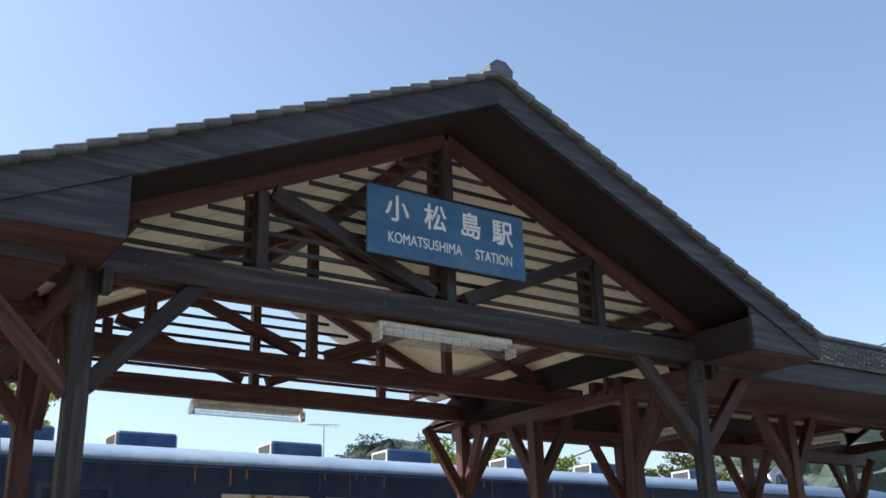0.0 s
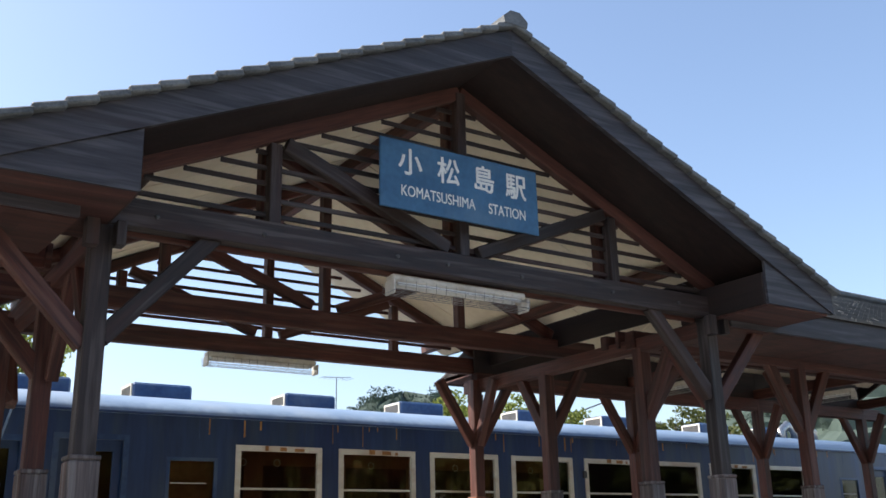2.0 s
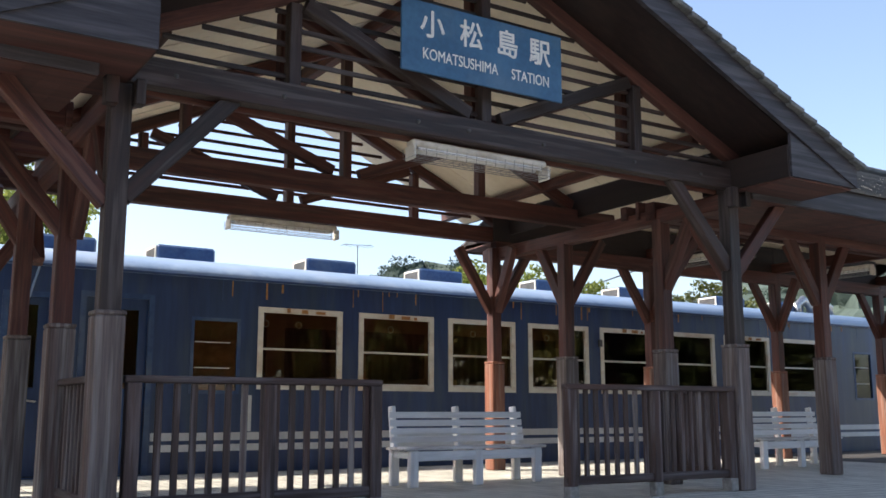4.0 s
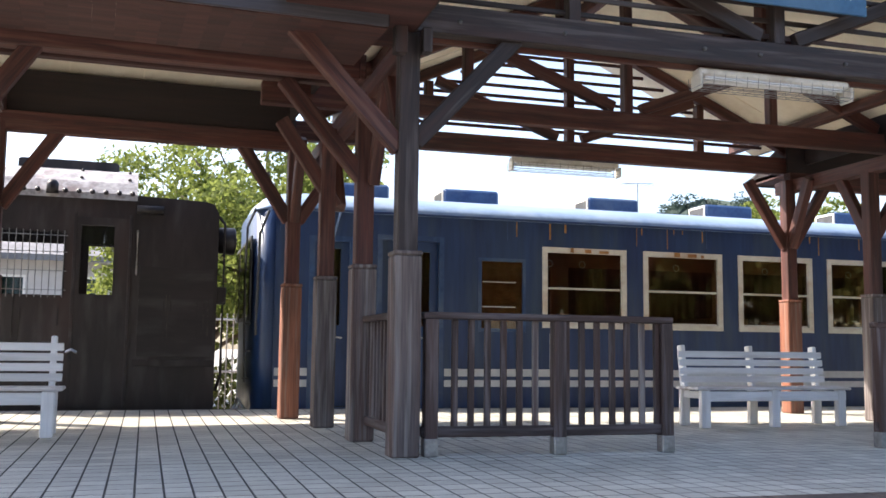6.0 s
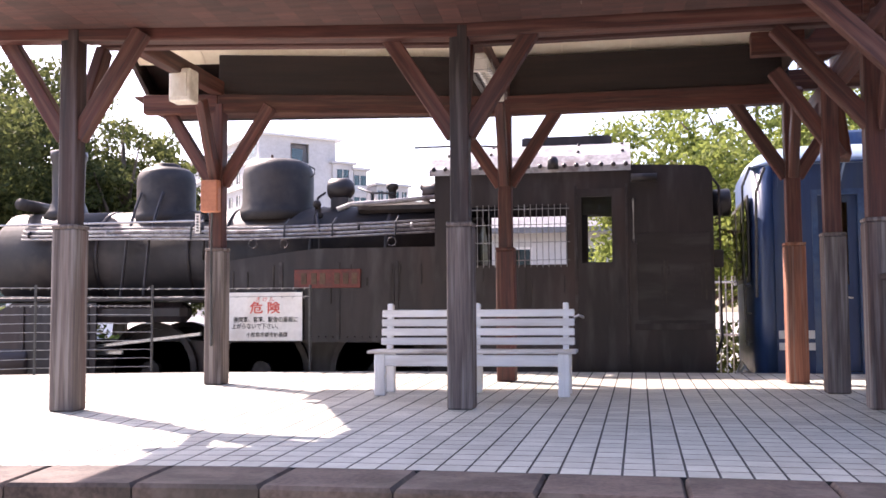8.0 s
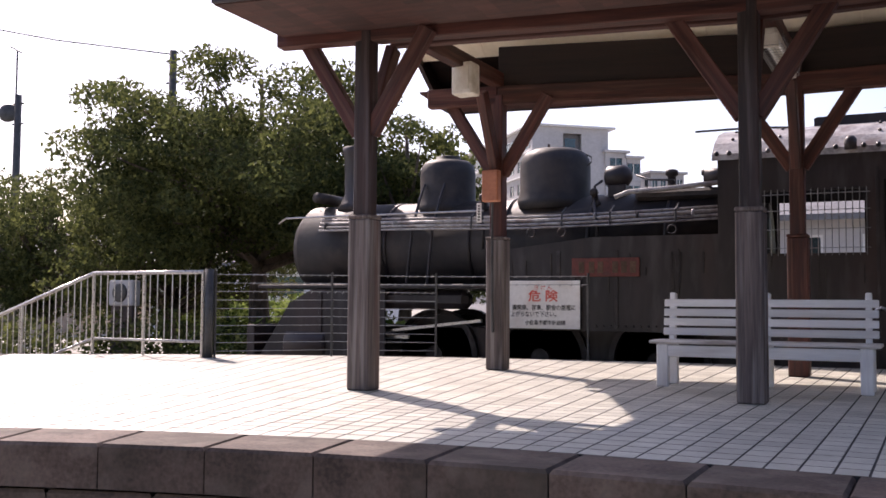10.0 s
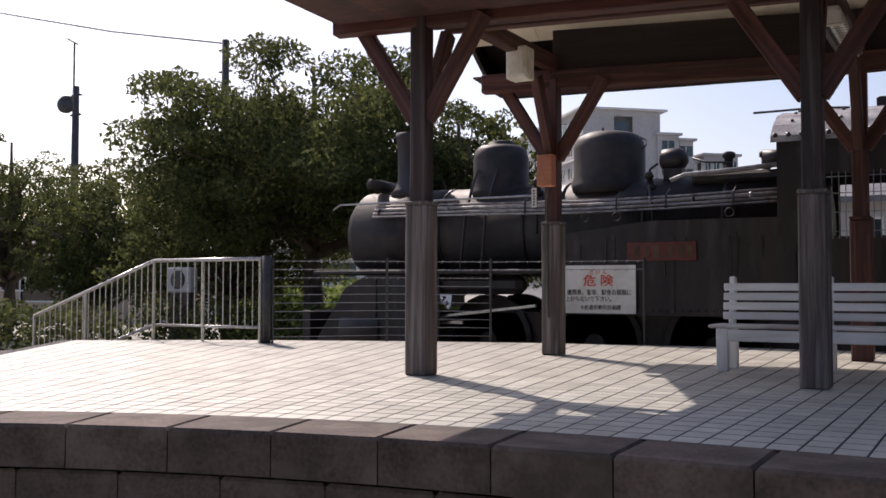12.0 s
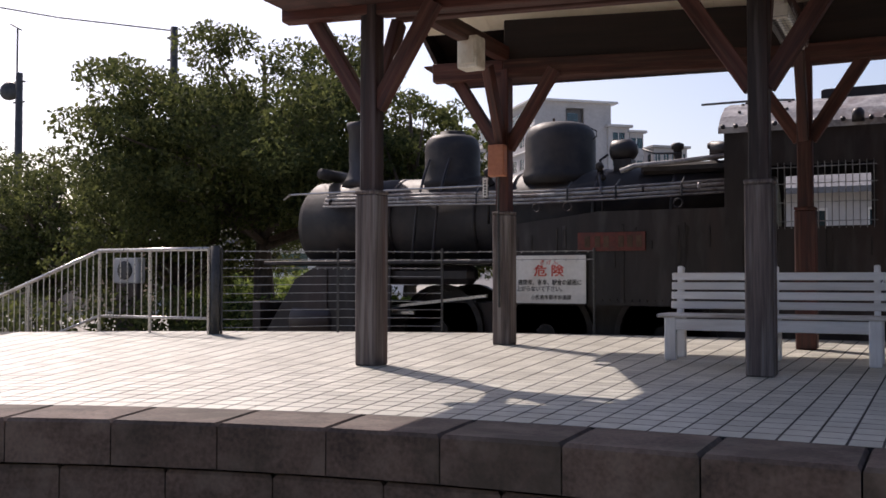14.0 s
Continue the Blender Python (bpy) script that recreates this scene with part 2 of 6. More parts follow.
LAMP_BODY = material("cream_lamp_body", (0.62, 0.58, 0.5), (0.78, 0.74, 0.66), 6, 0.5, 0.03, stain=(0.3, 0.22, 0.14), stain_amount=0.5)
TUBE = material("white_fluorescent_tube", (0.75, 0.75, 0.72), (0.85, 0.85, 0.83), 6, 0.3, 0.0)
ORANGE_BOX = material("orange_brown_box", (0.42, 0.15, 0.08), (0.55, 0.22, 0.12), 4, 0.5, 0.05)
GLASS = glass_material("tinted_window_glass", (0.82, 0.72, 0.6), 0.07)
CURTAIN = material("brown_curtain_cloth", (0.1, 0.045, 0.03), (0.18, 0.09, 0.06), 3, 0.85, 0.1, fine=20)
CLEAR = glass_material("clear_glass", (0.85, 0.86, 0.84), 0.05)
BLUE_GLASS = glass_material("blue_green_glass", (0.35, 0.55, 0.6), 0.12)


# ---- building helpers ----
HERE = [Matrix()]                # where the structure now being built stands


def thing(name, label, category, place=(0, 0, 0), group="", kind=""):
    e = new(name)
    e.empty_display_size = 0.2
    e.matrix_basis = HERE[0] @ Matrix.Translation(place)
    return tagged(e, label, category, group, kind)


def world_of(ob):
    m = ob.matrix_basis.copy()
    if ob.parent:
        m = world_of(ob.parent) @ ob.matrix_parent_inverse @ m
    return m


def to_mesh(bm, name, mat, smooth=False):
    me = bpy.data.meshes.new(name)
    bm.to_mesh(me)
    bm.free()
    me.materials.append(mat)
    if smooth:
        for p in me.polygons:
            p.use_smooth = True
    return me


def part(name, data, mat, parent, label="", m=None, smooth=False):
    """One mesh object under a thing or a part; m is its matrix in the world."""
    me = to_mesh(data, name, mat, smooth) if isinstance(data, bmesh.types.BMesh) else data
    ob = new(name, me)
    ob.matrix_basis = HERE[0] @ (m if m is not None else Matrix())
    if parent is not None:
        ob.parent = parent
        ob.matrix_parent_inverse = world_of(parent).inverted()
    if label:
        ob["label"] = label
    return ob


BOXES = {}


def box_bm(l, w, h, bevel=0.006):
    bm = bmesh.new()
    bmesh.ops.create_cube(bm, size=1)
    bmesh.ops.scale(bm, vec=(l, w, h), verts=bm.verts)
    if bevel:
        bmesh.ops.bevel(bm, geom=bm.edges[:], offset=min(bevel, 0.3 * min(l, w, h)), segments=1, affect="EDGES", profile=0.5)
    return bm


def box_mesh(l, w, h, mat, bevel=0.006):
    key = (round(l, 3), round(w, 3), round(h, 3), mat.name, bevel)
    if key not in BOXES:
        BOXES[key] = to_mesh(box_bm(l, w, h, bevel), "board", mat)
    return BOXES[key]


def box(name, x0, x1, y0, y1, z0, z1, mat, parent, label="", bevel=0.006):
    """An upright box with its grain along its longest side."""
    d = (x1 - x0, y1 - y0, z1 - z0)
    c = ((x0 + x1) / 2, (y0 + y1) / 2, (z0 + z1) / 2)
    if d[0] >= d[1] and d[0] >= d[2]:
        return part(name, box_mesh(*d, mat, bevel), mat, parent, label, pose(*c))
    if d[1] >= d[2]:
        return part(name, box_mesh(d[1], d[0], d[2], mat, bevel), mat, parent, label, pose(*c, 0, 0, 90))
    return part(name, box_mesh(d[2], d[1], d[0], mat, bevel), mat, parent, label, pose(*c, 0, 90, 0))


def beam(name, a, b, w, h, mat, parent, label="", bevel=0.008, up=(0, 0, 1)):
    """A square timber from a to b, w wide and h deep."""
    a, b = Vector(a), Vector(b)
    x = (b - a).normalized()
    y = Vector(up).cross(x)
    y = y.normalized() if y.length > 1e-4 else Vector((0, 1, 0))
    z = x.cross(y)
    m = Matrix((x, y, z)).transposed().to_4x4()
    m.translation = (a + b) / 2
    return part(name, box_mesh((b - a).length, w, h, mat, bevel), mat, parent, label, m)


def tube_bm(points, r, n=8, closed=True):
    """A round bar along a chain of points."""
    bm = bmesh.new()
    pts = [Vector(p) for p in points]
    rings = []
    for i, p in enumerate(pts):
        d = (pts[min(i + 1, len(pts) - 1)] - pts[max(i - 1, 0)]).normalized()
        s = d.cross(Vector((0, 0, 1)))
        s = s.normalized() if s.length > 1e-3 else Vector((1, 0, 0))
        u = s.cross(d)
        rr = r[i] if isinstance(r, (list, tuple)) else r
        rings.append([bm.verts.new(p + (s * math.cos(2 * math.pi * k / n) + u * math.sin(2 * math.pi * k / n)) * rr) for k in range(n)])
    for q, w in zip(rings, rings[1:]):
        for k in range(n):
            bm.faces.new((q[k], q[(k + 1) % n], w[(k + 1) % n], w[k]))
    if closed:
        bm.faces.new(rings[0][::-1])
        bm.faces.new(rings[-1])
    bmesh.ops.recalc_face_normals(bm, faces=bm.faces)
    return bm


def lathe_bm(profile, n=28):
    """Turns (radius, height) pairs round the z axis."""
    bm = bmesh.new()
    rings = [[bm.verts.new((r * math.cos(2 * math.pi * k / n), r * math.sin(2 * math.pi * k / n), z)) for k in range(n)] for r, z in profile]
    for q, w in zip(rings, rings[1:]):
        for k in range(n):
            bm.faces.new((q[k], q[(k + 1) % n], w[(k + 1) % n], w[k]))
    bm.faces.new(rings[0][::-1])
    bm.faces.new(rings[-1])
    bmesh.ops.recalc_face_normals(bm, faces=bm.faces)
    return bm


def prism_bm(outline, depth):
    """A flat outline in x and z, given thickness along y."""
    bm = bmesh.new()
    f = bm.faces.new([bm.verts.new((x, 0, z)) for x, z in outline])
    ex = bmesh.ops.extrude_face_region(bm, geom=[f])
    bmesh.ops.translate(bm, vec=(0, depth, 0), verts=[v for v in ex["geom"] if isinstance(v, bmesh.types.BMVert)])
    bmesh.ops.recalc_face_normals(bm, faces=bm.faces)
    return bm


def loft_bm(rings, caps=True):
    """Skins a row of rings with equal counts of points."""
    bm = bmesh.new()
    vs = [[bm.verts.new(p) for p in ring] for ring in rings]
    n = len(vs[0])
    for q, w in zip(vs, vs[1:]):
        for k in range(n):
            bm.faces.new((q[k], q[(k + 1) % n], w[(k + 1) % n], w[k]))
    if caps:
        bm.faces.new(vs[0][::-1])
        bm.faces.new(vs[-1])
    bmesh.ops.recalc_face_normals(bm, faces=bm.faces)
    return bm


def wall_bm(x0, x1, z0, z1, thick, holes):
    """A wall in x and z with real openings (x0, x1, z0, z1), thick along +y."""
    xs = sorted({x0, x1, *[h[0] for h in holes], *[h[1] for h in holes]})
    zs = sorted({z0, z1, *[h[2] for h in holes], *[h[3] for h in holes]})
    xs, zs = [x for x in xs if x0 <= x <= x1], [z for z in zs if z0 <= z <= z1]
    solid = lambda i, k: 0 <= i < len(xs) - 1 and 0 <= k < len(zs) - 1 and not any(h[0] - 1e-6 <= xs[i] and xs[i + 1] <= h[1] + 1e-6 and h[2] - 1e-6 <= zs[k] and zs[k + 1] <= h[3] + 1e-6 for h in holes)
    bm = bmesh.new()
    quad = lambda *p: bm.faces.new([bm.verts.new(q) for q in p])
    for i in range(len(xs) - 1):
        for k in range(len(zs) - 1):
            if not solid(i, k):
                continue
            a, b, c, d = xs[i], xs[i + 1], zs[k], zs[k + 1]
            quad((a, 0, c), (b, 0, c), (b, 0, d), (a, 0, d))
            quad((a, thick, d), (b, thick, d), (b, thick, c), (a, thick, c))
            if not solid(i - 1, k):
                quad((a, 0, d), (a, thick, d), (a, thick, c), (a, 0, c))
            if not solid(i + 1, k):
                quad((b, 0, c), (b, thick, c), (b, thick, d), (b, 0, d))
            if not solid(i, k - 1):
                quad((a, 0, c), (a, thick, c), (b, thick, c), (b, 0, c))
            if not solid(i, k + 1):
                quad((b, 0, d), (b, thick, d), (a, thick, d), (a, 0, d))
    bmesh.ops.remove_doubles(bm, verts=bm.verts, dist=1e-5)
    bmesh.ops.recalc_face_normals(bm, faces=bm.faces)
    return bm


def frame_bm(w, h, bar, depth, bevel=0.004):
    """A rectangular frame in x and z round the origin."""
    return wall_bm(-w / 2, w / 2, -h / 2, h / 2, depth, [(-w / 2 + bar, w / 2 - bar, -h / 2 + bar, h / 2 - bar)])


def raw_mesh(name, verts, faces, mat):
    me = bpy.data.meshes.new(name)
    me.from_pydata(verts, [], faces)
    me.materials.append(mat)
    me.update()
    return me


def text_part(words, size, mat, parent, m, squeeze=1.0, bold=0.0, label=""):
    """Lettering in the built-in font, as a mesh; m places its centre, facing the reader."""
    cu = bpy.data.curves.new("lettering", "FONT")
    cu.body, cu.size, cu.align_x, cu.align_y, cu.extrude = words, size, "CENTER", "CENTER", 0.0012
    tmp = new("lettering", cu)
    one = bpy.data.meshes.new_from_object(tmp)
    bpy.data.objects.remove(tmp)
    bm = bmesh.new()
    shifts = [(0, 0)] if not bold else [(-bold, 0), (bold, 0), (0, bold), (0, -bold), (0, 0)]
    for k, (dx, dy) in enumerate(shifts):
        before = len(bm.verts)
        bm.from_mesh(one)
        bm.verts.ensure_lookup_table()
        bmesh.ops.translate(bm, vec=(dx, dy, 0.0004 * k), verts=bm.verts[before:])
    return part("lettering", bm, mat, parent, label, m @ pose(0, 0, 0, 90) @ Matrix.Diagonal((squeeze, 1, 1, 1)))



# ---- ground and platform ----
BED = -0.95
ground = part("ground", raw_mesh("ground", [(-900, -500, BED), (900, -500, BED), (900, 1500, BED), (-900, 1500, BED)], [(0, 1, 2, 3)], GROUND), GROUND, None)
tagged(ground, "pale gravelly ground round the platform", "ground", kind="structure")

BEND_X, RADIUS, WIDE, KERB_Y = -0.6725, 9.0, 70.0, 4.84
BACK = 7.6                       # depth of the paving behind the kerb
EAST = 24.0
ARC = 5.65                        # length of the curved stretch along the kerb


def paved(s, d):
    """A place on the platform: s along the kerb (curved where negative), d behind the kerb's back edge."""
    if s >= 0:
        a = min(s, 3.5) / WIDE
        x, y = BEND_X + (WIDE + d) * math.sin(a), KERB_Y - WIDE + (WIDE + d) * math.cos(a)
        return x + max(0, s - 3.5) * math.cos(a), y - max(0, s - 3.5) * math.sin(a)
    a = -s / RADIUS
    return BEND_X - (RADIUS + d) * math.sin(a), KERB_Y - RADIUS + (RADIUS + d) * math.cos(a)


def platform_slab():
    ss = [-ARC + ARC * i / 24 for i in range(24)] + [0.5 * i for i in range(8)] + [EAST]
    top = [paved(s, -0.44) for s in ss] + [paved(s, BACK) for s in reversed(ss)]
    n = len(top)
    verts = [(x, y, -0.23) for x, y in top] + [(x, y, BED) for x, y in top]
    inner = [paved(s, 0.0) for s in ss] + [paved(s, BACK) for s in reversed(ss)]
    verts += [(x, y, -0.0012) for x, y in inner] + [(x, y, -0.22) for x, y in inner]
    m = len(ss)
    faces = [(i, (i + 1) % n, n + (i + 1) % n, n + i) for i in range(n)]
    faces += [(i, i + 1, n - 2 - i, n - 1 - i) for i in range(m - 1)]
    faces += [(2 * n + i, 2 * n + i + 1, 3 * n - 2 - i, 3 * n - 1 - i) for i in range(m - 1)]
    faces += [(2 * n + i, 2 * n + (i + 1) % n, 3 * n + (i + 1) % n, 3 * n + i) for i in range(n)]
    me = raw_mesh("platform", verts, faces, MORTAR)
    bm = bmesh.new()
    bm.from_mesh(me)
    bmesh.ops.recalc_face_normals(bm, faces=bm.faces)
    bm.to_mesh(me)
    bm.free()
    return me


platform = part("platform_floor", platform_slab(), MORTAR, None)
tagged(platform, "raised station platform paved with small beige tiles", "platform", kind="structure")


def add_block(verts, faces, quad, z0, z1, inset=0.004):
    """One paving piece over the four corners of quad, with a small chamfer round its top."""
    cx, cy = sum(p[0] for p in quad) / 4, sum(p[1] for p in quad) / 4
    k = len(verts)
    for z, f in ((z0, 0), (z1 - inset, 0), (z1, inset)):
        for x, y in quad:
            d = math.hypot(x - cx, y - cy)
            verts.append((x - (x - cx) * f / d, y - (y - cy) * f / d, z))
    for r in (0, 4):
        for i in range(4):
            faces.append((k + r + i, k + r + (i + 1) % 4, k + r + 4 + (i + 1) % 4, k + r + 4 + i))
    faces.append((k + 8, k + 9, k + 10, k + 11))


# ---- canopy: sizes ----
XB, XC = 2.54, 8.68              # the two post lines of the gabled porch
XM = (XB + XC) / 2
PORCH_Y = (6.69, 7.8, 9.3)
TRUSS_Y = (6.69, 9.32, 10.85)
FRONT, REAR = 7.71, 10.69        # post rows of the wings
BEAM_Z = 2.86
RIDGE_Z, EAVE_Z = 4.55, 3.2
HALF = 2.66
STATION = pose(2.54, 6.87, 0, 0, 0, -2.1) @ pose(-2.54, -6.69, 0)   # the porch stands a little askew


def post(parent, x, y, top, clad=WOOD_GREY, shaft=WOOD_DARK, step=1.41):
    p = beam("post", (x, y, 0.9), (x, y, top), 0.145, 0.145, shaft, parent)
    c = beam("cladding", (x, y, 0.0), (x, y, step - 0.02), 0.2, 0.2, clad, p, "weathered timber casing round the foot", bevel=0.012)
    beam("cap", (x, y, step - 0.02), (x, y, step + 0.012), 0.206, 0.206, clad, p)
    return p


def brace(parent, x, y, dx, dy, mat, low=2.1, high=BEAM_Z + 0.06, run=0.6):
    a = Vector((x + dx * 0.05, y + dy * 0.05, low))
    b = Vector((x + dx * run, y + dy * run, high))
    return beam("brace", a, b, 0.095, 0.13, mat, parent, up=(0.01, 0.01, 1))


def boards(parent, corners, n, thick, mat, name="soffit_board", gap=0.006):
    """Splits the sheet between two edges (a0-a1 and b0-b1) into n boards running from a0 to a1."""
    a0, a1, b0, b1 = [Vector(c) for c in corners]
    nrm = (a1 - a0).cross(b0 - a0).normalized()
    for i in range(n):
        f0, f1 = i / n, (i + 1) / n
        p = [a0.lerp(b0, f0), a1.lerp(b1, f0), a1.lerp(b1, f1), a0.lerp(b0, f1)]
        c = (p[0] + p[1] + p[2] + p[3]) / 4
        p = [q + (c - q).normalized() * gap * 0.5 for q in p]
        bm = bmesh.new()
        lo = [bm.verts.new(q) for q in p]
        hi = [bm.verts.new(q + nrm * thick) for q in p]
        bm.faces.new(lo[::-1])
        bm.faces.new(hi)
        for k in range(4):
            bm.faces.new((lo[k], lo[(k + 1) % 4], hi[(k + 1) % 4], hi[k]))
        bmesh.ops.recalc_face_normals(bm, faces=bm.faces)
        part(name, bm, mat, parent)


def sheet(name, pts, thick, mat, parent, label=""):
    """A flat panel over its corner points, thickened upwards."""
    bm = bmesh.new()
    lo = [bm.verts.new(p) for p in pts]
    hi = [bm.verts.new((p[0], p[1], p[2] + thick)) for p in pts]
    bm.faces.new(lo[::-1])
    bm.faces.new(hi)
    n = len(pts)
    for k in range(n):
        bm.faces.new((lo[k], lo[(k + 1) % n], hi[(k + 1) % n], hi[k]))
    bmesh.ops.recalc_face_normals(bm, faces=bm.faces)
    return part(name, bm, mat, parent, label)


def shingle_slope(parent, eave0, eave1, ridge0, ridge1, rows, width=0.3):
    """Slate courses over a slope, joined, each slate a tilted slab."""
    e0, e1, r0, r1 = [Vector(v) for v in (eave0, eave1, ridge0, ridge1)]
    nrm = (e1 - e0).cross(r0 - e0).normalized()
    if nrm.z < 0:
        nrm = -nrm
    verts, faces = [], []
    rnd = random.Random(5)
    cols = int((e1 - e0).length / width)
    for r in range(rows):
        f0, f1 = r / rows, (r + 1.25) / rows
        for c in range(-1, cols + 1):
            off = 0.5 * (r % 2)
            g0, g1 = max(0, (c + off) / cols), min(1, (c + 1 + off) / cols - 0.01 / width / cols)
            if g1 <= g0:
                continue
            lift = 0.03 + rnd.uniform(0, 0.006)
            p = [e0.lerp(e1, g).lerp(r0.lerp(r1, g), min(1, f)) for f, g in ((f0, g0), (f0, g1), (f1, g1), (f1, g0))]
            top = [p[0] + nrm * lift, p[1] + nrm * lift, p[2] + nrm * 0.008, p[3] + nrm * 0.008]
            k = len(verts)
            verts += [tuple(v) for v in p + top]
            faces += [(k + 4, k + 5, k + 6, k + 7), (k, k + 1, k + 5, k + 4), (k + 1, k + 2, k + 6, k + 5), (k + 3, k, k + 4, k + 7)]
    ob = part("slates", raw_mesh("slates", verts, faces, SHINGLES), SHINGLES, parent)
    return tagged(ob, kind="stuff")


def edge_slates(parent, a, b, n, mat=SLATE):
    """The thick slate butts along a roof's verge or eave, one by one, from a up to b."""
    a, b = Vector(a), Vector(b)
    d = (b - a) / n
    for i in range(n):
        p, q = a + d * i, a + d * (i + 1.06)
        beam("edge_slate", p + Vector((0, 0, 0.03)), q + Vector((0, 0, 0.004)), 0.17, 0.05, mat, parent, bevel=0.01)


# ---- the gabled porch ----
def porch():
    root = thing("station_porch", "open gabled timber porch with slatted gable and slate roof on the platform", "station porch", (XM, 8.0, 0), kind="structure")
    for x in (XB, XC):
        for i, y in enumerate(PORCH_Y):
            post(root, x - (0, 0.06, 0.14)[i] * (x == XB), y + (0.1 if x == XB else -0.15) * (i == 1), BEAM_Z + (0.14, 0.0, 0.0)[i], WOOD_GREY, WOOD_DARK if i == 0 else WOOD_RED)
        s = 1 if x == XB else -1
        brace(root, x, PORCH_Y[0], s, 0, WOOD_DARK, low=2.2, high=BEAM_Z + 0.18, run=0.82)
        brace(root, x, PORCH_Y[0], -s, 0, WOOD_RED, low=2.15, high=3.0, run=0.85)
        brace(root, x, PORCH_Y[0], 0, 1, WOOD_RED, run=0.6)
        brace(root, x, PORCH_Y[1] + 0.1 * s - 0.02, -s, 0, WOOD_RED, run=0.75)
        brace(root, x, PORCH_Y[1] + 0.1 * s - 0.02, 0, -1, WOOD_RED, run=0.55)
        brace(root, x, PORCH_Y[2], -s, 0, WOOD_RED, run=0.6)
        brace(root, x, PORCH_Y[2], 0, 1, WOOD_RED, run=0.55)
        # side plates over the posts
        beam("side_plate", (x, 6.75, BEAM_Z + 0.03), (x, 11.0, BEAM_Z + 0.03), 0.14, 0.16, WOOD_RED, root)
        box("bracket_end", x - 0.14, x - 0.05, 6.5, 6.6, 2.8, 3.0, WOOD_DARK, root)
        box("bracket_end", x + 0.06, x + 0.13, 6.5, 6.6, 2.82, 3.0, WOOD_DARK, root)
    slope = 0.455
    DECK, OUT = 4.997, 4.04
    for i, y in enumerate(TRUSS_Y):
        mat = WOOD_DARK if i == 0 else WOOD_RED
        z0 = (2.97, 3.03, 3.03)[i]
        reach = (0.98, 0.8, 0.7)[i]
        beam("tie_beam", (XB - reach, y - 0.02, z0 + 0.14), (XC + reach, y - 0.02, z0 + 0.14), 0.13, 0.215, mat, root)
        if i == 0:
            beam("lower_tie_board", (XB + 0.1, y + 0.08, z0 + 0.03), (XC - 0.1, y + 0.08, z0 + 0.03), 0.05, 0.06, WOOD_RED, root)
        # the front truss is doubled
        for k, yy in enumerate((y, y + 0.17) if i == 0 else (y,)):
            m = mat if k == 0 else WOOD_RED
            beam("king_post", (XM, yy, z0 + 0.24), (XM, yy, 4.78), 0.12, 0.1, m, root)
            for s in (-1, 1):
                xq = XM + s * 1.79
                zq = 4.7 - slope * 1.79
                beam("queen_post", (xq, yy, z0 + 0.24), (xq, yy, zq), 0.11, 0.1, m, root)
                beam("strut", (XM + s * 0.16, yy - 0.01, z0 + 0.3), (XM + s * 1.7, yy - 0.01, zq + 0.02), 0.09, 0.12, m, root)
                if k == 0:
                    beam("rafter", (XM, yy, 4.79), (XM + s * 3.2, yy, 4.79 - slope * 3.2), 0.1, 0.13, WOOD_EAVE if i == 0 else WOOD_RED, root)
        if i == 0:
            beam("inner_tie_beam", (XB - 0.3, y + 0.17, z0 + 0.15), (XC + 0.3, y + 0.17, z0 + 0.15), 0.1, 0.17, WOOD_RED, root)
    # slats across the two gables
    for y in (TRUSS_Y[0] - 0.075, TRUSS_Y[2] + 0.02):
        z = 3.3
        while z < 4.6:
            half = (4.7 - z) / slope
            beam("gable_slat", (XM - half, y + 0.1, z), (XM + half, y + 0.1, z), 0.022, 0.04, WOOD_DARK if y < 8 else WOOD_RED, root, bevel=0.004)
            z += 0.13
    # purlins and ridge beam
    y0, y1 = 5.9, 11.6
    beam("ridge_beam", (XM, PORCH_Y[0] + 0.1, 4.79), (XM, y1, 4.79), 0.12, 0.18, WOOD_RED, root)
    for s in (-1, 1):
        for dx in (2.75,):
            beam("purlin", (XM + s * dx, PORCH_Y[0] + 0.1, 4.775 - slope * dx), (XM + s * dx, y1, 4.775 - slope * dx), 0.1, 0.12, WOOD_RED, root)
        # ceiling lining, between the gables
        xe = XM + s * 3.1
        sheet("ceiling_lining", [(XM, PORCH_Y[0] + 0.12, 4.875), (xe, PORCH_Y[0] + 0.12, 4.875 - slope * 3.1), (xe, y1, 4.875 - slope * 3.1), (XM, y1, 4.875)], 0.02, CEILING, root, "cream ceiling boards")
        for k in range(1, 5):
            yy = PORCH_Y[0] + 0.12 + k * 0.91
            beam("ceiling_batten", (XM, yy, 4.87), (xe, yy, 4.87 - slope * 3.1), 0.012, 0.012, CEILING, root, bevel=0)
        # boarding under the verge, its shade put into the colour
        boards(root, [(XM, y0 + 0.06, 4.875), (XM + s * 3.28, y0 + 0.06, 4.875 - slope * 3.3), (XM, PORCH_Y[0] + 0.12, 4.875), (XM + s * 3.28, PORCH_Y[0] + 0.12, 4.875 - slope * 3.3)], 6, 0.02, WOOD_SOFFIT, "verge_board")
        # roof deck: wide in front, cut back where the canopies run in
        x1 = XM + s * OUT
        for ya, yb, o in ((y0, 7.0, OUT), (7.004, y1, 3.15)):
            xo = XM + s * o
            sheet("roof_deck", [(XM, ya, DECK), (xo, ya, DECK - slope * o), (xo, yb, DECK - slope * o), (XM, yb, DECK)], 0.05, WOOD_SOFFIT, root)
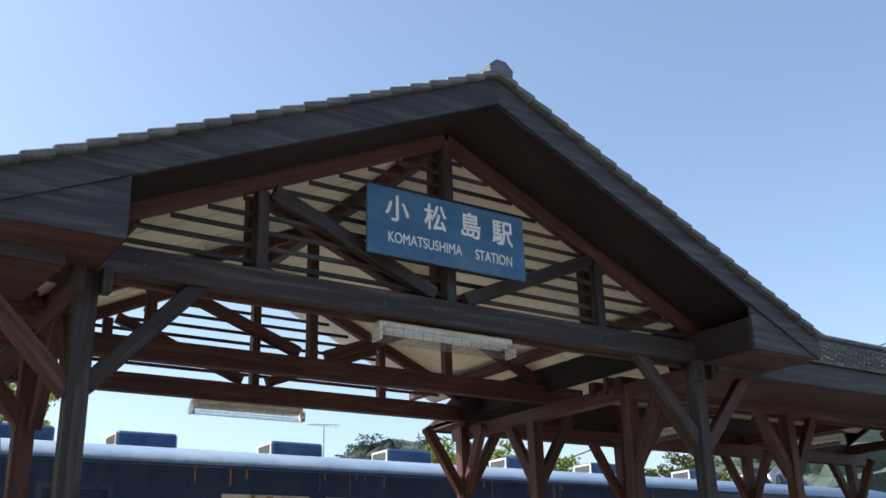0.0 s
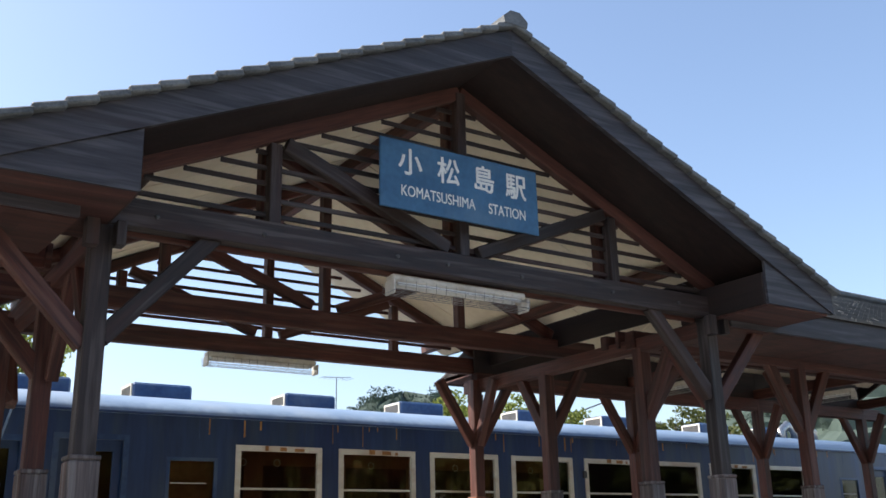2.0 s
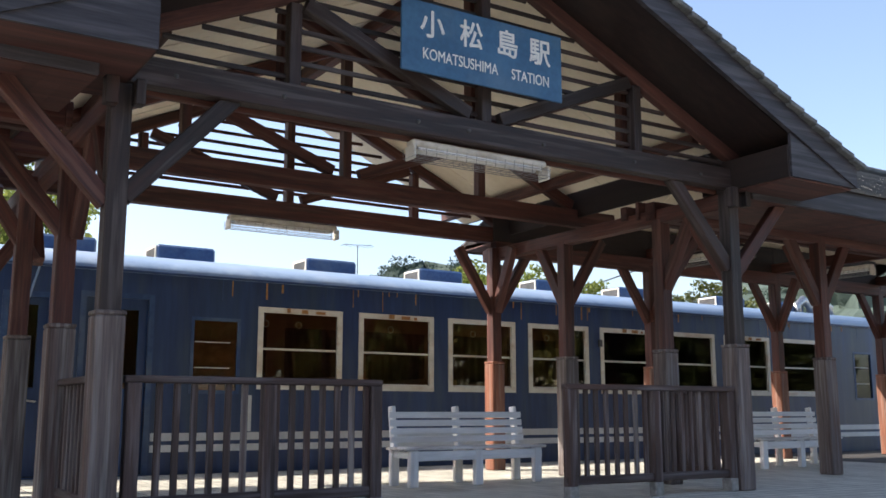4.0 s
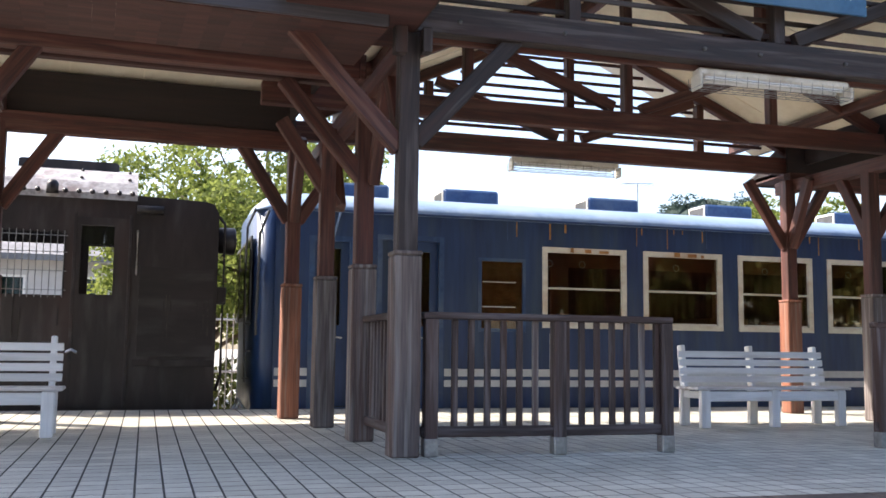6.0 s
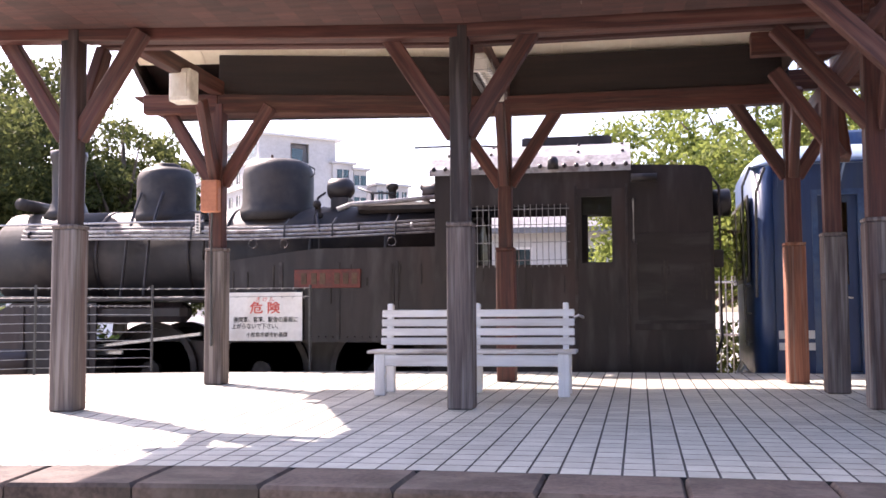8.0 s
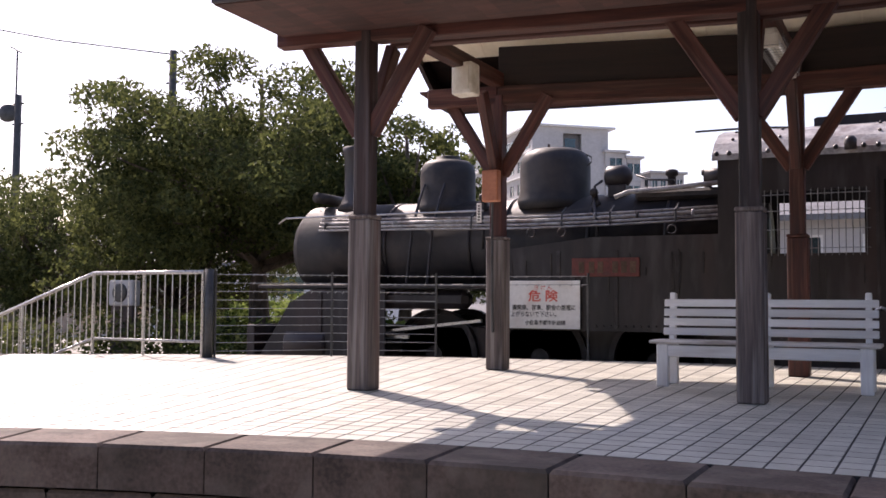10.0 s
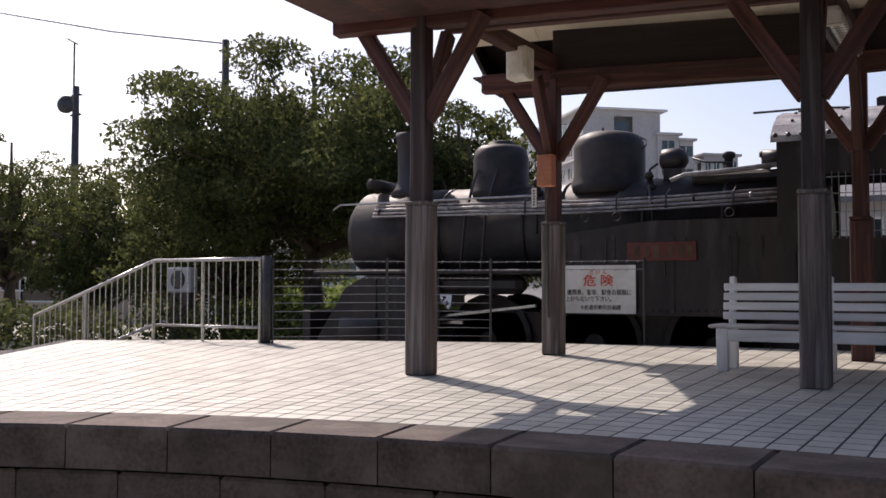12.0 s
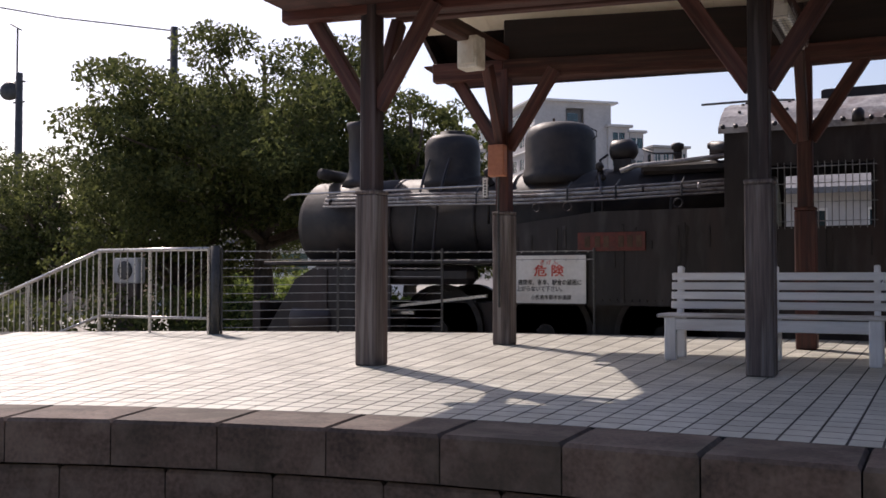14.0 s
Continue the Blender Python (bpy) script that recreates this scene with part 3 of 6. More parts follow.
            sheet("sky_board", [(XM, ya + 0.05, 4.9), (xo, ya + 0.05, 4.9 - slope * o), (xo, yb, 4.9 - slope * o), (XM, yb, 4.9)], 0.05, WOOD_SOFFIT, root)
            shingle_slope(root, (xo, ya, DECK - slope * o + 0.05), (xo, yb, DECK - slope * o + 0.05), (XM, ya, DECK + 0.05), (XM, yb, DECK + 0.05), 22)
        # barge boards with their boxed ends
        z1 = DECK - slope * OUT
        pl = [(XM, DECK + 0.05), (x1, z1 + 0.05), (x1, z1 - 0.175), (XM, DECK - 0.195)]
        part("barge_board", prism_bm(pl if s < 0 else pl[::-1], 0.05), WOOD_BARGE, root, "", pose(0, y0 - 0.05, 0))
        xi = XM + s * 3.05
        zi = 4.83 - slope * 3.05
        pe = [(x1, z1 - 0.17), (xi, zi - 0.02), (xi, 2.99), (x1 - s * 0.06, 2.99)]
        part("eave_box_end", prism_bm(pe, 0.03), WOOD_BARGE, root, "", pose(0, y0 - 0.03, 0))
        boards(root, [(x1 - s * 0.04, y0, 2.99), (xi, y0, 2.99), (x1 - s * 0.04, 7.0, 2.99), (xi, 7.0, 2.99)], 8, 0.02, WOOD_EAVE)
        beam("eave_side_board", (xi, y0, 3.15), (xi, 7.0, 3.15), 0.03, 0.32, WOOD_SOFFIT, root)
        beam("eave_fascia", (x1 + s * 0.005, y0 - 0.04, z1 - 0.06), (x1 + s * 0.005, 7.0, z1 - 0.06), 0.03, 0.2, WOOD_DARK, root)
        # slates along the verge
        edge_slates(root, (x1 + s * 0.08, y0 - 0.03, z1 + 0.02), (XM, y0 - 0.03, DECK + 0.07), 22)
    # ridge cap with its end tile
    cap = prism_bm([(-0.12, 0), (-0.13, 0.06), (-0.05, 0.13), (0.05, 0.13), (0.13, 0.06), (0.12, 0)], y1 - y0 + 0.14)
    part("ridge_cap", cap, SLATE, root, "", pose(XM, y0 - 0.12, DECK + 0.06))
    # bolt heads on the front beam
    for x in (2.9, 3.72, 4.9, 5.4, 6.2, 7.3, 8.2):
        part("bolt", lathe_bm([(0.018, 0), (0.018, 0.012), (0.008, 0.018)], 8), DARK_METAL, root, "", pose(x, PORCH_Y[0] - 0.085, 3.1, 90))
    return root


HERE[0] = STATION
porch()
HERE[0] = Matrix()


# ---- the platform canopies on both sides ----
def wing(stations, posts, outer, gable_end):
    """A lower slate-roofed canopy. stations: (x, middle y) along its ridge; posts: (x, front y, rear y); outer: the sign of its free end."""
    root = thing("platform_canopy", "long timber platform canopy with red-stained posts and slate roof", "canopy", (stations[0][0], 9.0, 0), kind="structure")
    for x, yf, yr in posts:
        shaft = WOOD_DARK if x < 0 else WOOD_RED
        inner = abs(x - XB) < 0.2 or abs(x - XC) < 0.2
        if not inner:
            post(root, x, yf, BEAM_Z + 0.1, WOOD_GREY, shaft)
            brace(root, x, yf, 0, 1, WOOD_RED, run=0.45)
        post(root, x, yr, BEAM_Z + 0.1, WOOD_GREY if x < -2 else WOOD_RED if x < 1 else WOOD_ORANGE, WOOD_RED)
        for y in (yr,) if inner else (yf, yr):
            for s in (-1, 1):
                brace(root, x, y, s, 0, WOOD_RED, run=0.58)
        brace(root, x, yr, 0, -1, WOOD_RED, run=0.45)
        if not inner:
            beam("cross_beam", (x, yf - 0.5, BEAM_Z + 0.27), (x, yr + 0.5, BEAM_Z + 0.27), 0.12, 0.16, WOOD_RED, root)
    for (xa, ya, za), (xb, yb, zb) in zip(posts, posts[1:]):
        for p, q in ((ya, yb), (za, zb)):
            beam("plate_beam", (xa, p, BEAM_Z + 0.1), (xb, q, BEAM_Z + 0.1), 0.14, 0.2, WOOD_RED, root)
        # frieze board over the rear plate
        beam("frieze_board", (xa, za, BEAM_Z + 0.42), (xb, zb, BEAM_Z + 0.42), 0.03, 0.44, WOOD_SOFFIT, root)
        beam("frieze_board", (xa, ya + 0.2, BEAM_Z + 0.14), (xb, yb + 0.2, BEAM_Z + 0.14), 0.05, 0.2, WOOD_EAVE, root)
        beam("inner_plate", (xa, ya + 0.42, BEAM_Z + 0.14), (xb, yb + 0.42, BEAM_Z + 0.14), 0.1, 0.16, WOOD_EAVE, root)
    for i in (0, -1):
        x, yf, yr = posts[i]
        end = stations[i][0]
        dy = (posts[i][1] - posts[1 if i == 0 else -2][1]) / (posts[i][0] - posts[1 if i == 0 else -2][0])
        e = end - 0.12 * (1 if end > x else -1)
        for y in (yf, yr):
            beam("plate_beam", (x, y, BEAM_Z + 0.1), (e, y + dy * (e - x), BEAM_Z + 0.1), 0.14, 0.2, WOOD_RED, root)
    # the bays fan out along the curve of the platform
    skew = lambda x: 0.12 if x < -2 else 0.05 if x < 2 else 0.0
    at = lambda x, c, d, z: (x - skew(x) * d, c + d, z)
    for (xa, ca), (xb, cb) in zip(stations, stations[1:]):
        for s in (-1, 1):
            e = lambda x, c, f, dz: (x - skew(x) * s * HALF * f, c + s * HALF * f, RIDGE_Z - (RIDGE_Z - EAVE_Z) * f + dz)
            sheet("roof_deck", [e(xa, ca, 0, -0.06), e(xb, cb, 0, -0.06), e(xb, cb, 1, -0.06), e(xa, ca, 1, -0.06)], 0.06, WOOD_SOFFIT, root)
            sheet("ceiling_lining", [e(xa, ca, 0, -0.2), e(xb, cb, 0, -0.2), e(xb, cb, 0.62, -0.2), e(xa, ca, 0.62, -0.2)], 0.02, CEILING, root, "cream ceiling boards")
            n = max(1, int(abs(xb - xa) / 0.91))
            for k in range(1, n + 1):
                f = k / (n + 1)
                x, c = xa + (xb - xa) * f, ca + (cb - ca) * f
                beam("ceiling_batten", e(x, c, 0.02, -0.203), e(x, c, 0.61, -0.203), 0.014, 0.012, CEILING, root, bevel=0)
            zs = 2.93 if s < 0 else 3.1
            boards(root, [at(xa, ca, s * (HALF - 0.03), zs), at(xa, ca, s * 1.6, zs + 0.03), at(xb, cb, s * (HALF - 0.03), zs), at(xb, cb, s * 1.6, zs + 0.03)], int(abs(xb - xa) / 0.15), 0.02, WOOD_EAVE)
            beam("eave_fascia", at(xa, ca, s * HALF, zs / 2 + 1.58), at(xb, cb, s * HALF, zs / 2 + 1.58), 0.03, 3.2 - zs, WOOD_BARGE, root)
            shingle_slope(root, e(xa, ca, 1.02, 0), e(xb, cb, 1.02, 0), e(xa, ca, 0, 0), e(xb, cb, 0, 0), 18)
        beam("ridge_cap", (xa, ca, RIDGE_Z + 0.05), (xb, cb, RIDGE_Z + 0.05), 0.2, 0.1, SLATE, root, bevel=0.04)
        beam("ridge_beam", (xa, ca, RIDGE_Z - 0.27), (xb, cb, RIDGE_Z - 0.27), 0.12, 0.16, WOOD_RED, root)
    # gable boards at the free end and boarded gable
    x, c = gable_end
    out = [(-HALF, EAVE_Z + 0.02), (0, RIDGE_Z + 0.02), (HALF, EAVE_Z + 0.02), (HALF, 3.1), (HALF - 0.35, 3.1), (0, RIDGE_Z - 0.3), (-HALF + 0.55, 2.95), (-HALF, 2.95)]
    part("barge_board", prism_bm(out, 0.05), WOOD_DARK, root, "", pose(x, c, 0, 0, 0, 90 + math.degrees(skew(x))))
    x, c = stations[-1] if outer < 0 else stations[0]
    part("inner_gable", prism_bm([(-HALF, EAVE_Z - 0.02), (0, RIDGE_Z - 0.02), (HALF, EAVE_Z - 0.02)], 0.03), WOOD_SOFFIT, root, "", pose(x + 0.03, c, 0, 0, 0, 90))
    return root


LEFT_POSTS = [(-3.56, 7.2, 9.98), (-0.58, FRONT, REAR), (2.37, FRONT, REAR)]
wing([(-4.46, 8.6), (-0.6, 9.16), (2.3, 9.18)], LEFT_POSTS, -1, (-4.43, 8.6))
HERE[0] = STATION
RIGHT_POSTS = [(XC - 0.1, FRONT, REAR), (11.5, FRONT, REAR), (14.4, FRONT, REAR), (17.3, FRONT, REAR)]
wing([(8.85, 9.18), (18.0, 9.18)], RIGHT_POSTS, 1, (17.98, 9.18))


# ---- fences on the platform ----
def fence_run(a, b, posts, group="porch fences"):
    """A slatted timber fence from a to b (x, y), with posts at the given shares of its length."""
    a, b = Vector((*a, 0)), Vector((*b, 0))
    root = thing("slatted_fence", "dark weathered timber fence with upright slats between porch posts", "fence", a, group)
    d = (b - a).normalized()
    n = int((b - a).length / 0.118)
    beam("top_rail", a + Vector((0, 0, 0.975)), b + Vector((0, 0, 0.975)), 0.1, 0.05, WOOD_FENCE, root)
    beam("bottom_rail", a + Vector((0, 0, 0.17)), b + Vector((0, 0, 0.17)), 0.05, 0.075, WOOD_FENCE, root)
    for i in range(1, n):
        p = a.lerp(b, i / n)
        if any(abs(i / n - f) * (b - a).length < 0.06 for f in posts):
            continue
        beam("slat", p + Vector((0, 0, 0.13)), p + Vector((0, 0, 0.95)), 0.045, 0.03, WOOD_FENCE if i % 7 else WOOD_GREY, root, bevel=0.004, up=d.cross(Vector((0, 0, 1))))
    for f in posts:
        p = a.lerp(b, f)
        q = beam("fence_post", p + Vector((0, 0, 0.1)), p + Vector((0, 0, 0.955)), 0.095, 0.095, WOOD_FENCE, root)
        beam("post_shoe", p, p + Vector((0, 0, 0.13)), 0.1, 0.1, WIRE, q, "galvanised metal post shoe")
    return root


fence_run((XB + 0.12, 6.66), (4.6, 6.66), (0.035, 0.53, 0.975))
fence_run((6.43, 6.66), (XC - 0.12, 6.66), (0.025, 0.5, 0.97))
fence_run((XB - 0.02, 6.81), (XB - 0.02, 8.0), (0.05, 0.95))
fence_run((XC + 0.02, 6.81), (XC + 0.02, 8.0), (0.05, 0.95))


HERE[0] = Matrix()

# ---- benches ----
def bench(x, y, length=1.78):
    root = thing("bench", "white-painted wooden slat bench with peeling paint on the platform", "bench", (x, y, 0), "platform benches")
    for i in range(4):
        z = 0.47 + 0.085 * i
        beam("back_slat", (x, y + 0.36 + 0.015 * i, z), (x + length, y + 0.36 + 0.015 * i, z), 0.022, 0.066, BENCH_PAINT, root)
    for i in range(4):
        beam("seat_slat", (x - 0.04, y + 0.03 + 0.105 * i, 0.385), (x + length + 0.03, y + 0.03 + 0.105 * i, 0.385), 0.095, 0.03, SEAT_PAINT, root)
    beam("apron", (x + 0.02, y + 0.02, 0.31), (x + length - 0.02, y + 0.02, 0.31), 0.025, 0.1, BENCH_PAINT, root)
    for f in (0.04, 0.5, 0.955):
        xx = x + length * f
        beam("front_leg", (xx, y + 0.035, 0), (xx, y + 0.035, 0.37), 0.07, 0.1, BENCH_PAINT, root, "paint worn through at the foot")
        beam("rear_leg", (xx, y + 0.4, 0), (xx, y + 0.4, 0.37), 0.06, 0.1, BENCH_PAINT, root)
        beam("back_post", (xx, y + 0.4, 0.36), (xx, y + 0.455, 0.815), 0.05, 0.085, BENCH_PAINT, root)
        beam("side_rail", (xx, y + 0.06, 0.32), (xx, y + 0.4, 0.32), 0.04, 0.07, BENCH_PAINT, root)
    return root


bench(-1.57, 8.78)
bench(6.1, 8.68)
bench(11.75, 8.72)


# ---- signs ----
def station_sign():
    x0, x1, z0, z1, y = 4.66, 6.32, 3.47, 4.085, 6.47
    root = thing("station_sign", "faded blue station name board with white lettering on the gable", "sign", ((x0 + x1) / 2, y, z0))
    box("board", x0, x1, y, y + 0.025, z0, z1, SIGN_BLUE, root)
    for x in (x0 + 0.2, x1 - 0.2):
        box("batten", x - 0.03, x + 0.03, y + 0.026, y + 0.16, z0 + 0.08, z1 - 0.05, WOOD_DARK, root)
    w = x1 - x0
    for ch, fx, fz in (("小", 0.175, 0.30), ("松", 0.41, 0.31), ("島", 0.635, 0.31), ("駅", 0.85, 0.315)):
        text_part(ch, 0.255, LETTER_WHITE, root, pose(x0 + w * fx, y - 0.003, z1 - (z1 - z0) * (fz + 0.03)), 0.95, 0.0045)
    text_part("KOMATSUSHIMA", 0.135, LETTER_WHITE, root, pose(x0 + w * 0.345, y - 0.003, z1 - (z1 - z0) * 0.735), 0.74, 0.001)
    text_part("STATION", 0.135, LETTER_WHITE, root, pose(x0 + w * 0.785, y - 0.003, z1 - (z1 - z0) * 0.745), 0.74, 0.001)
    return root


HERE[0] = STATION
station_sign()
HERE[0] = Matrix()


def warning_sign():
    x0, x1, z0, z1, y = -4.6, -3.555, 0.37, 1.02, 12.74
    root = thing("warning_sign", "white metal danger sign with red and black lettering", "sign", ((x0 + x1) / 2, y, z0))
    box("plate", x0, x1, y, y + 0.012, z0, z1, SIGN_WHITE, root, bevel=0.003)
    for x in (x0 + 0.09, x1 - 0.09):
        box("hanger", x - 0.012, x + 0.012, y + 0.013, y + 0.06, z1 - 0.06, z1 + 0.03, DARK_METAL, root, bevel=0.002)
    xm = (x0 + x1) / 2
    put = lambda words, size, x, fz, mat, sq=1.0, b=0.0: text_part(words, size, mat, root, pose(x, y - 0.003, z1 - (z1 - z0) * fz), sq, b)
    put("き け ん", 0.075, xm, 0.15, LETTER_RED, 1.0)
    put("危 険", 0.165, xm, 0.335, LETTER_RED, 1.15, 0.003)
    put("機関車、客車、駅舎の屋根に", 0.082, xm + 0.01, 0.57, LETTER_BLACK, 0.86, 0.001)
    put("上がらないで下さい。", 0.082, xm - 0.12, 0.705, LETTER_BLACK, 0.86, 0.001)
    put("小松島市都市計画課", 0.07, xm + 0.03, 0.88, LETTER_BLACK, 0.92, 0.001)
    return root


warning_sign()


# ---- lamps and boxes on the canopy ----
def guarded_lamp(a, b, z, group="fluorescent lamps"):
    """A fluorescent fitting hung under a beam, with its wire guard."""
    a, b = Vector((*a, z)), Vector((*b, z))
    root = thing("fluorescent_lamp", "cream fluorescent lamp fitting with wire guard under a beam", "lamp", a, group)
    d = (b - a).normalized()
    side = d.cross(Vector((0, 0, 1)))
    beam("housing", a + Vector((0, 0, 0.05)), b + Vector((0, 0, 0.05)), 0.12, 0.06, LAMP_BODY, root, bevel=0.015)
    for s in (-1, 1):
        part("tube", tube_bm([a + d * 0.06 + side * s * 0.045, b - d * 0.06 + side * s * 0.045], 0.016, 10), TUBE, root, "unlit white tube", smooth=True)
    for p in (a, b):
        beam("end_cap", p + Vector((0, 0, -0.03)), p + d * 0.02 + Vector((0, 0, -0.03)), 0.15, 0.12, LAMP_BODY, root)
        beam("hanger", p.lerp((a + b) / 2, 0.25) + Vector((0, 0, 0.08)), p.lerp((a + b) / 2, 0.25) + Vector((0, 0, 0.115)), 0.03, 0.03, DARK_METAL, root)
    for dz, w in ((-0.07, 0.1), (-0.02, 0.11), (-0.075, 0.03)):
        for s in (-1, 1):
            part("guard_wire", tube_bm([a + side * s * w + Vector((0, 0, dz)), b + side * s * w + Vector((0, 0, dz))], 0.003, 5), WIRE, root)
    n = 14
    for i in range(n + 1):
        p = a.lerp(b, i / n)
        part("guard_hoop", tube_bm([p + side * 0.11 + Vector((0, 0, 0.02)), p + side * 0.1 + Vector((0, 0, -0.07)), p - side * 0.1 + Vector((0, 0, -0.07)), p - side * 0.11 + Vector((0, 0, 0.02))], 0.0025, 4), WIRE, root)
    return root


HERE[0] = STATION
guarded_lamp((4.9, 6.74), (6.3, 6.74), 2.9)
guarded_lamp((4.83, 10.8), (6.23, 10.8), 2.96)
HERE[0] = Matrix()
for lx in (-0.55, 11.5, 14.4):
    guarded_lamp((lx, 8.55), (lx, 9.75), 2.9)


def speaker_box():
    root = thing("speaker_box", "cream wooden loudspeaker box hung under a canopy beam", "loudspeaker", (-3.52, 9.0, 2.78))
    box("case", -3.63, -3.41, 8.95, 9.15, 2.78, 3.1, LAMP_BODY, root, "", 0.012)
    box("grille", -3.6, -3.44, 8.938, 8.952, 2.82, 3.06, CAR_CREAM, root, "cream cloth grille", 0.004)
    beam("bracket", (-3.52, 9.05, 3.08), (-3.66, 9.05, 3.14), 0.03, 0.03, DARK_METAL, root)


speaker_box()


def meter_box():
    root = thing("junction_box", "orange-brown metal junction box fixed to a canopy post", "box", (-3.56, 9.86, 1.8))
    box("case", -3.67, -3.48, 9.78, 9.875, 1.79, 2.13, ORANGE_BOX, root, bevel=0.012)
    box("lid", -3.66, -3.49, 9.772, 9.783, 1.8, 2.12, ORANGE_BOX, root, bevel=0.004)
    part("conduit", tube_bm([(-3.57, 9.85, 1.8), (-3.575, 9.85, 1.2), (-3.57, 9.86, 0.4)], 0.013, 6), DARK_METAL, root)
    st = thing("post_notice", "narrow white notice strip with dark bars on a post", "sign", (-3.74, 9.885, 1.6))
    box("strip", -3.775, -3.72, 9.888, 9.9, 1.58, 1.79, SIGN_WHITE, st, bevel=0.002)
    for i in range(6):
        box("bar", -3.76, -3.735, 9.884, 9.887, 1.6 + 0.03 * i, 1.618 + 0.03 * i, LETTER_BLACK, st, bevel=0)


meter_box()


# ---- the blue railway coach ----
COACH = pose(6.2, 12.67, 0, 0, 0, -1.9)


def curtain_bm(x0, x1, z0, z1, seed):
    """A hanging cloth in soft folds, seen from both sides."""
    bm = bmesh.new()
    rnd = random.Random(seed)
    n = 36
    cols = []
    for i in range(n + 1):
        x, y = x0 + (x1 - x0) * i / n, 0.014 * math.sin(i * 1.3 + rnd.uniform(-0.4, 0.4))
        cols.append([bm.verts.new((x, y * f, z)) for z, f in ((z0 + rnd.uniform(0, 0.02), 1.3), ((z0 + z1) / 2, 1), (z1, 0.5))])
    for p, q in zip(cols, cols[1:]):
        for k in (0, 1):
            bm.faces.new((p[k], q[k], q[k + 1], p[k + 1]))
    return bm


def coach():
    root = thing("railway_coach", "faded blue railway coach with cream window frames and rust streaks", "train car", (6.2, 14.0, BED))
    X0, X1, W = -3.95, 15.9, 2.8
    pc = lambda name, bm, mat, label="", m=None, parent=root, smooth=False: part(name, bm, mat, parent, label, COACH @ (m or Matrix()), smooth)

    def cbox(name, x0, x1, y0, y1, z0, z1, mat, parent=root, label="", bevel=0.006):
        return part(name, box_mesh(x1 - x0, y1 - y0, z1 - z0, mat, bevel), mat, parent, label, COACH @ pose((x0 + x1) / 2, (y0 + y1) / 2, (z0 + z1) / 2))

    wins = [(1.56 * i + 0.05, 1.56 * i + 1.22, 1.11, 2.14) for i in range(8)]
    small = [(-0.92, -0.28, 1.02, 1.98)]
    small.append((13.35, 13.95, 1.02, 1.98))
    doors = [(-2.3, -1.5, -0.02, 2.2), (-3.2, -2.72, -0.02, 2.15), (14.35, 15.15, -0.02, 2.2)]
    pc("side_wall", wall_bm(X0 + 0.25, X1, -0.06, 2.56, 0.05, wins + small + doors), CAR_BLUE)
    pc("far_wall", wall_bm(X0 + 0.25, X1, -0.06, 2.56, 0.05, wins), INTERIOR, "brown inner far wall", pose(0, W - 0.05, 0))
    cbox("floor_pan", X0 + 0.2, X1, 0.05, W - 0.05, -0.12, 0.0, BLACK_STEEL)
    cbox("inner_ceiling", X0 + 0.3, X1, 0.06, W - 0.06, 2.42, 2.46, INTERIOR)

    # roof, drooping over the rounded end
    def ring(x, drop, pinch):
        prof = [(-0.03, 2.53), (-0.035, 2.57), (0.0, 2.62), (0.1, 2.69), (0.28, 2.76), (0.6, 2.85), (1.0, 2.9), (1.4, 2.92)]
        prof = prof + [(W - y, z) for y, z in reversed(prof[:-1])]
        return [(x, W / 2 + (y - W / 2) * pinch, 2.53 + (z - 2.53) * drop) for y, z in prof]

    rings = [ring(X1, 1, 1), ring(5.0, 1, 1), ring(X0 + 0.7, 1, 1), ring(X0 + 0.4, 0.93, 0.99), ring(X0 + 0.17, 0.72, 0.96), ring(X0 + 0.04, 0.4, 0.93), ring(X0, 0.05, 0.9)]
    pc("roof", loft_bm(rings), CAR_ROOF, "pale weathered roof", smooth=True)
    cbox("gutter", X0 + 0.5, X1, -0.05, -0.028, 2.53, 2.56, CAR_BLUE)
    # rounded end with its dark windows
    ends = []
    for z in (-0.3, 0.6, 1.5, 2.54):
        ends.append([(X0 + 0.27, 0.0, z), (X0 + 0.1, 0.06, z), (X0 + 0.01, 0.25, z), (X0 - 0.03, 0.8, z), (X0 - 0.04, 1.4, z), (X0 - 0.03, 2.0, z), (X0 + 0.01, 2.55, z), (X0 + 0.1, 2.74, z), (X0 + 0.27, 2.8, z)])
    end = pc("end_wall", loft_bm(ends), CAR_BLUE, smooth=True)
    for y0, y1 in ((0.3, 0.85), (1.05, 1.75), (1.95, 2.5)):
        cbox("end_window", X0 - 0.055, X0 - 0.03, y0, y1, 1.15, 2.15, GLASS, end, "dark glass")
        cbox("end_window_seal", X0 - 0.045, X0 - 0.02, y0 - 0.05, y1 + 0.05, 1.1, 2.2, DARK_METAL, end)
    pc("grab_pipe", tube_bm([(X0 + 0.02, -0.03, 0.9), (X0 + 0.02, -0.06, 1.1), (X0 + 0.04, -0.06, 2.2), (X0 + 0.15, -0.03, 2.5)], 0.018, 6), DARK_METAL)
    pc("grab_pipe", tube_bm([(X0 - 0.08, 0.2, 0.3), (X0 - 0.1, 0.2, 1.0), (X0 - 0.1, 0.18, 2.3), (X0, 0.2, 2.55)], 0.018, 6), DARK_METAL)
    pc("drain_pipe", tube_bm([(X0 + 0.95, -0.03, 1.95), (X0 + 0.97, -0.05, 2.1), (X0 + 1.1, -0.04, 2.62)], 0.016, 6), CAR_ROOF)
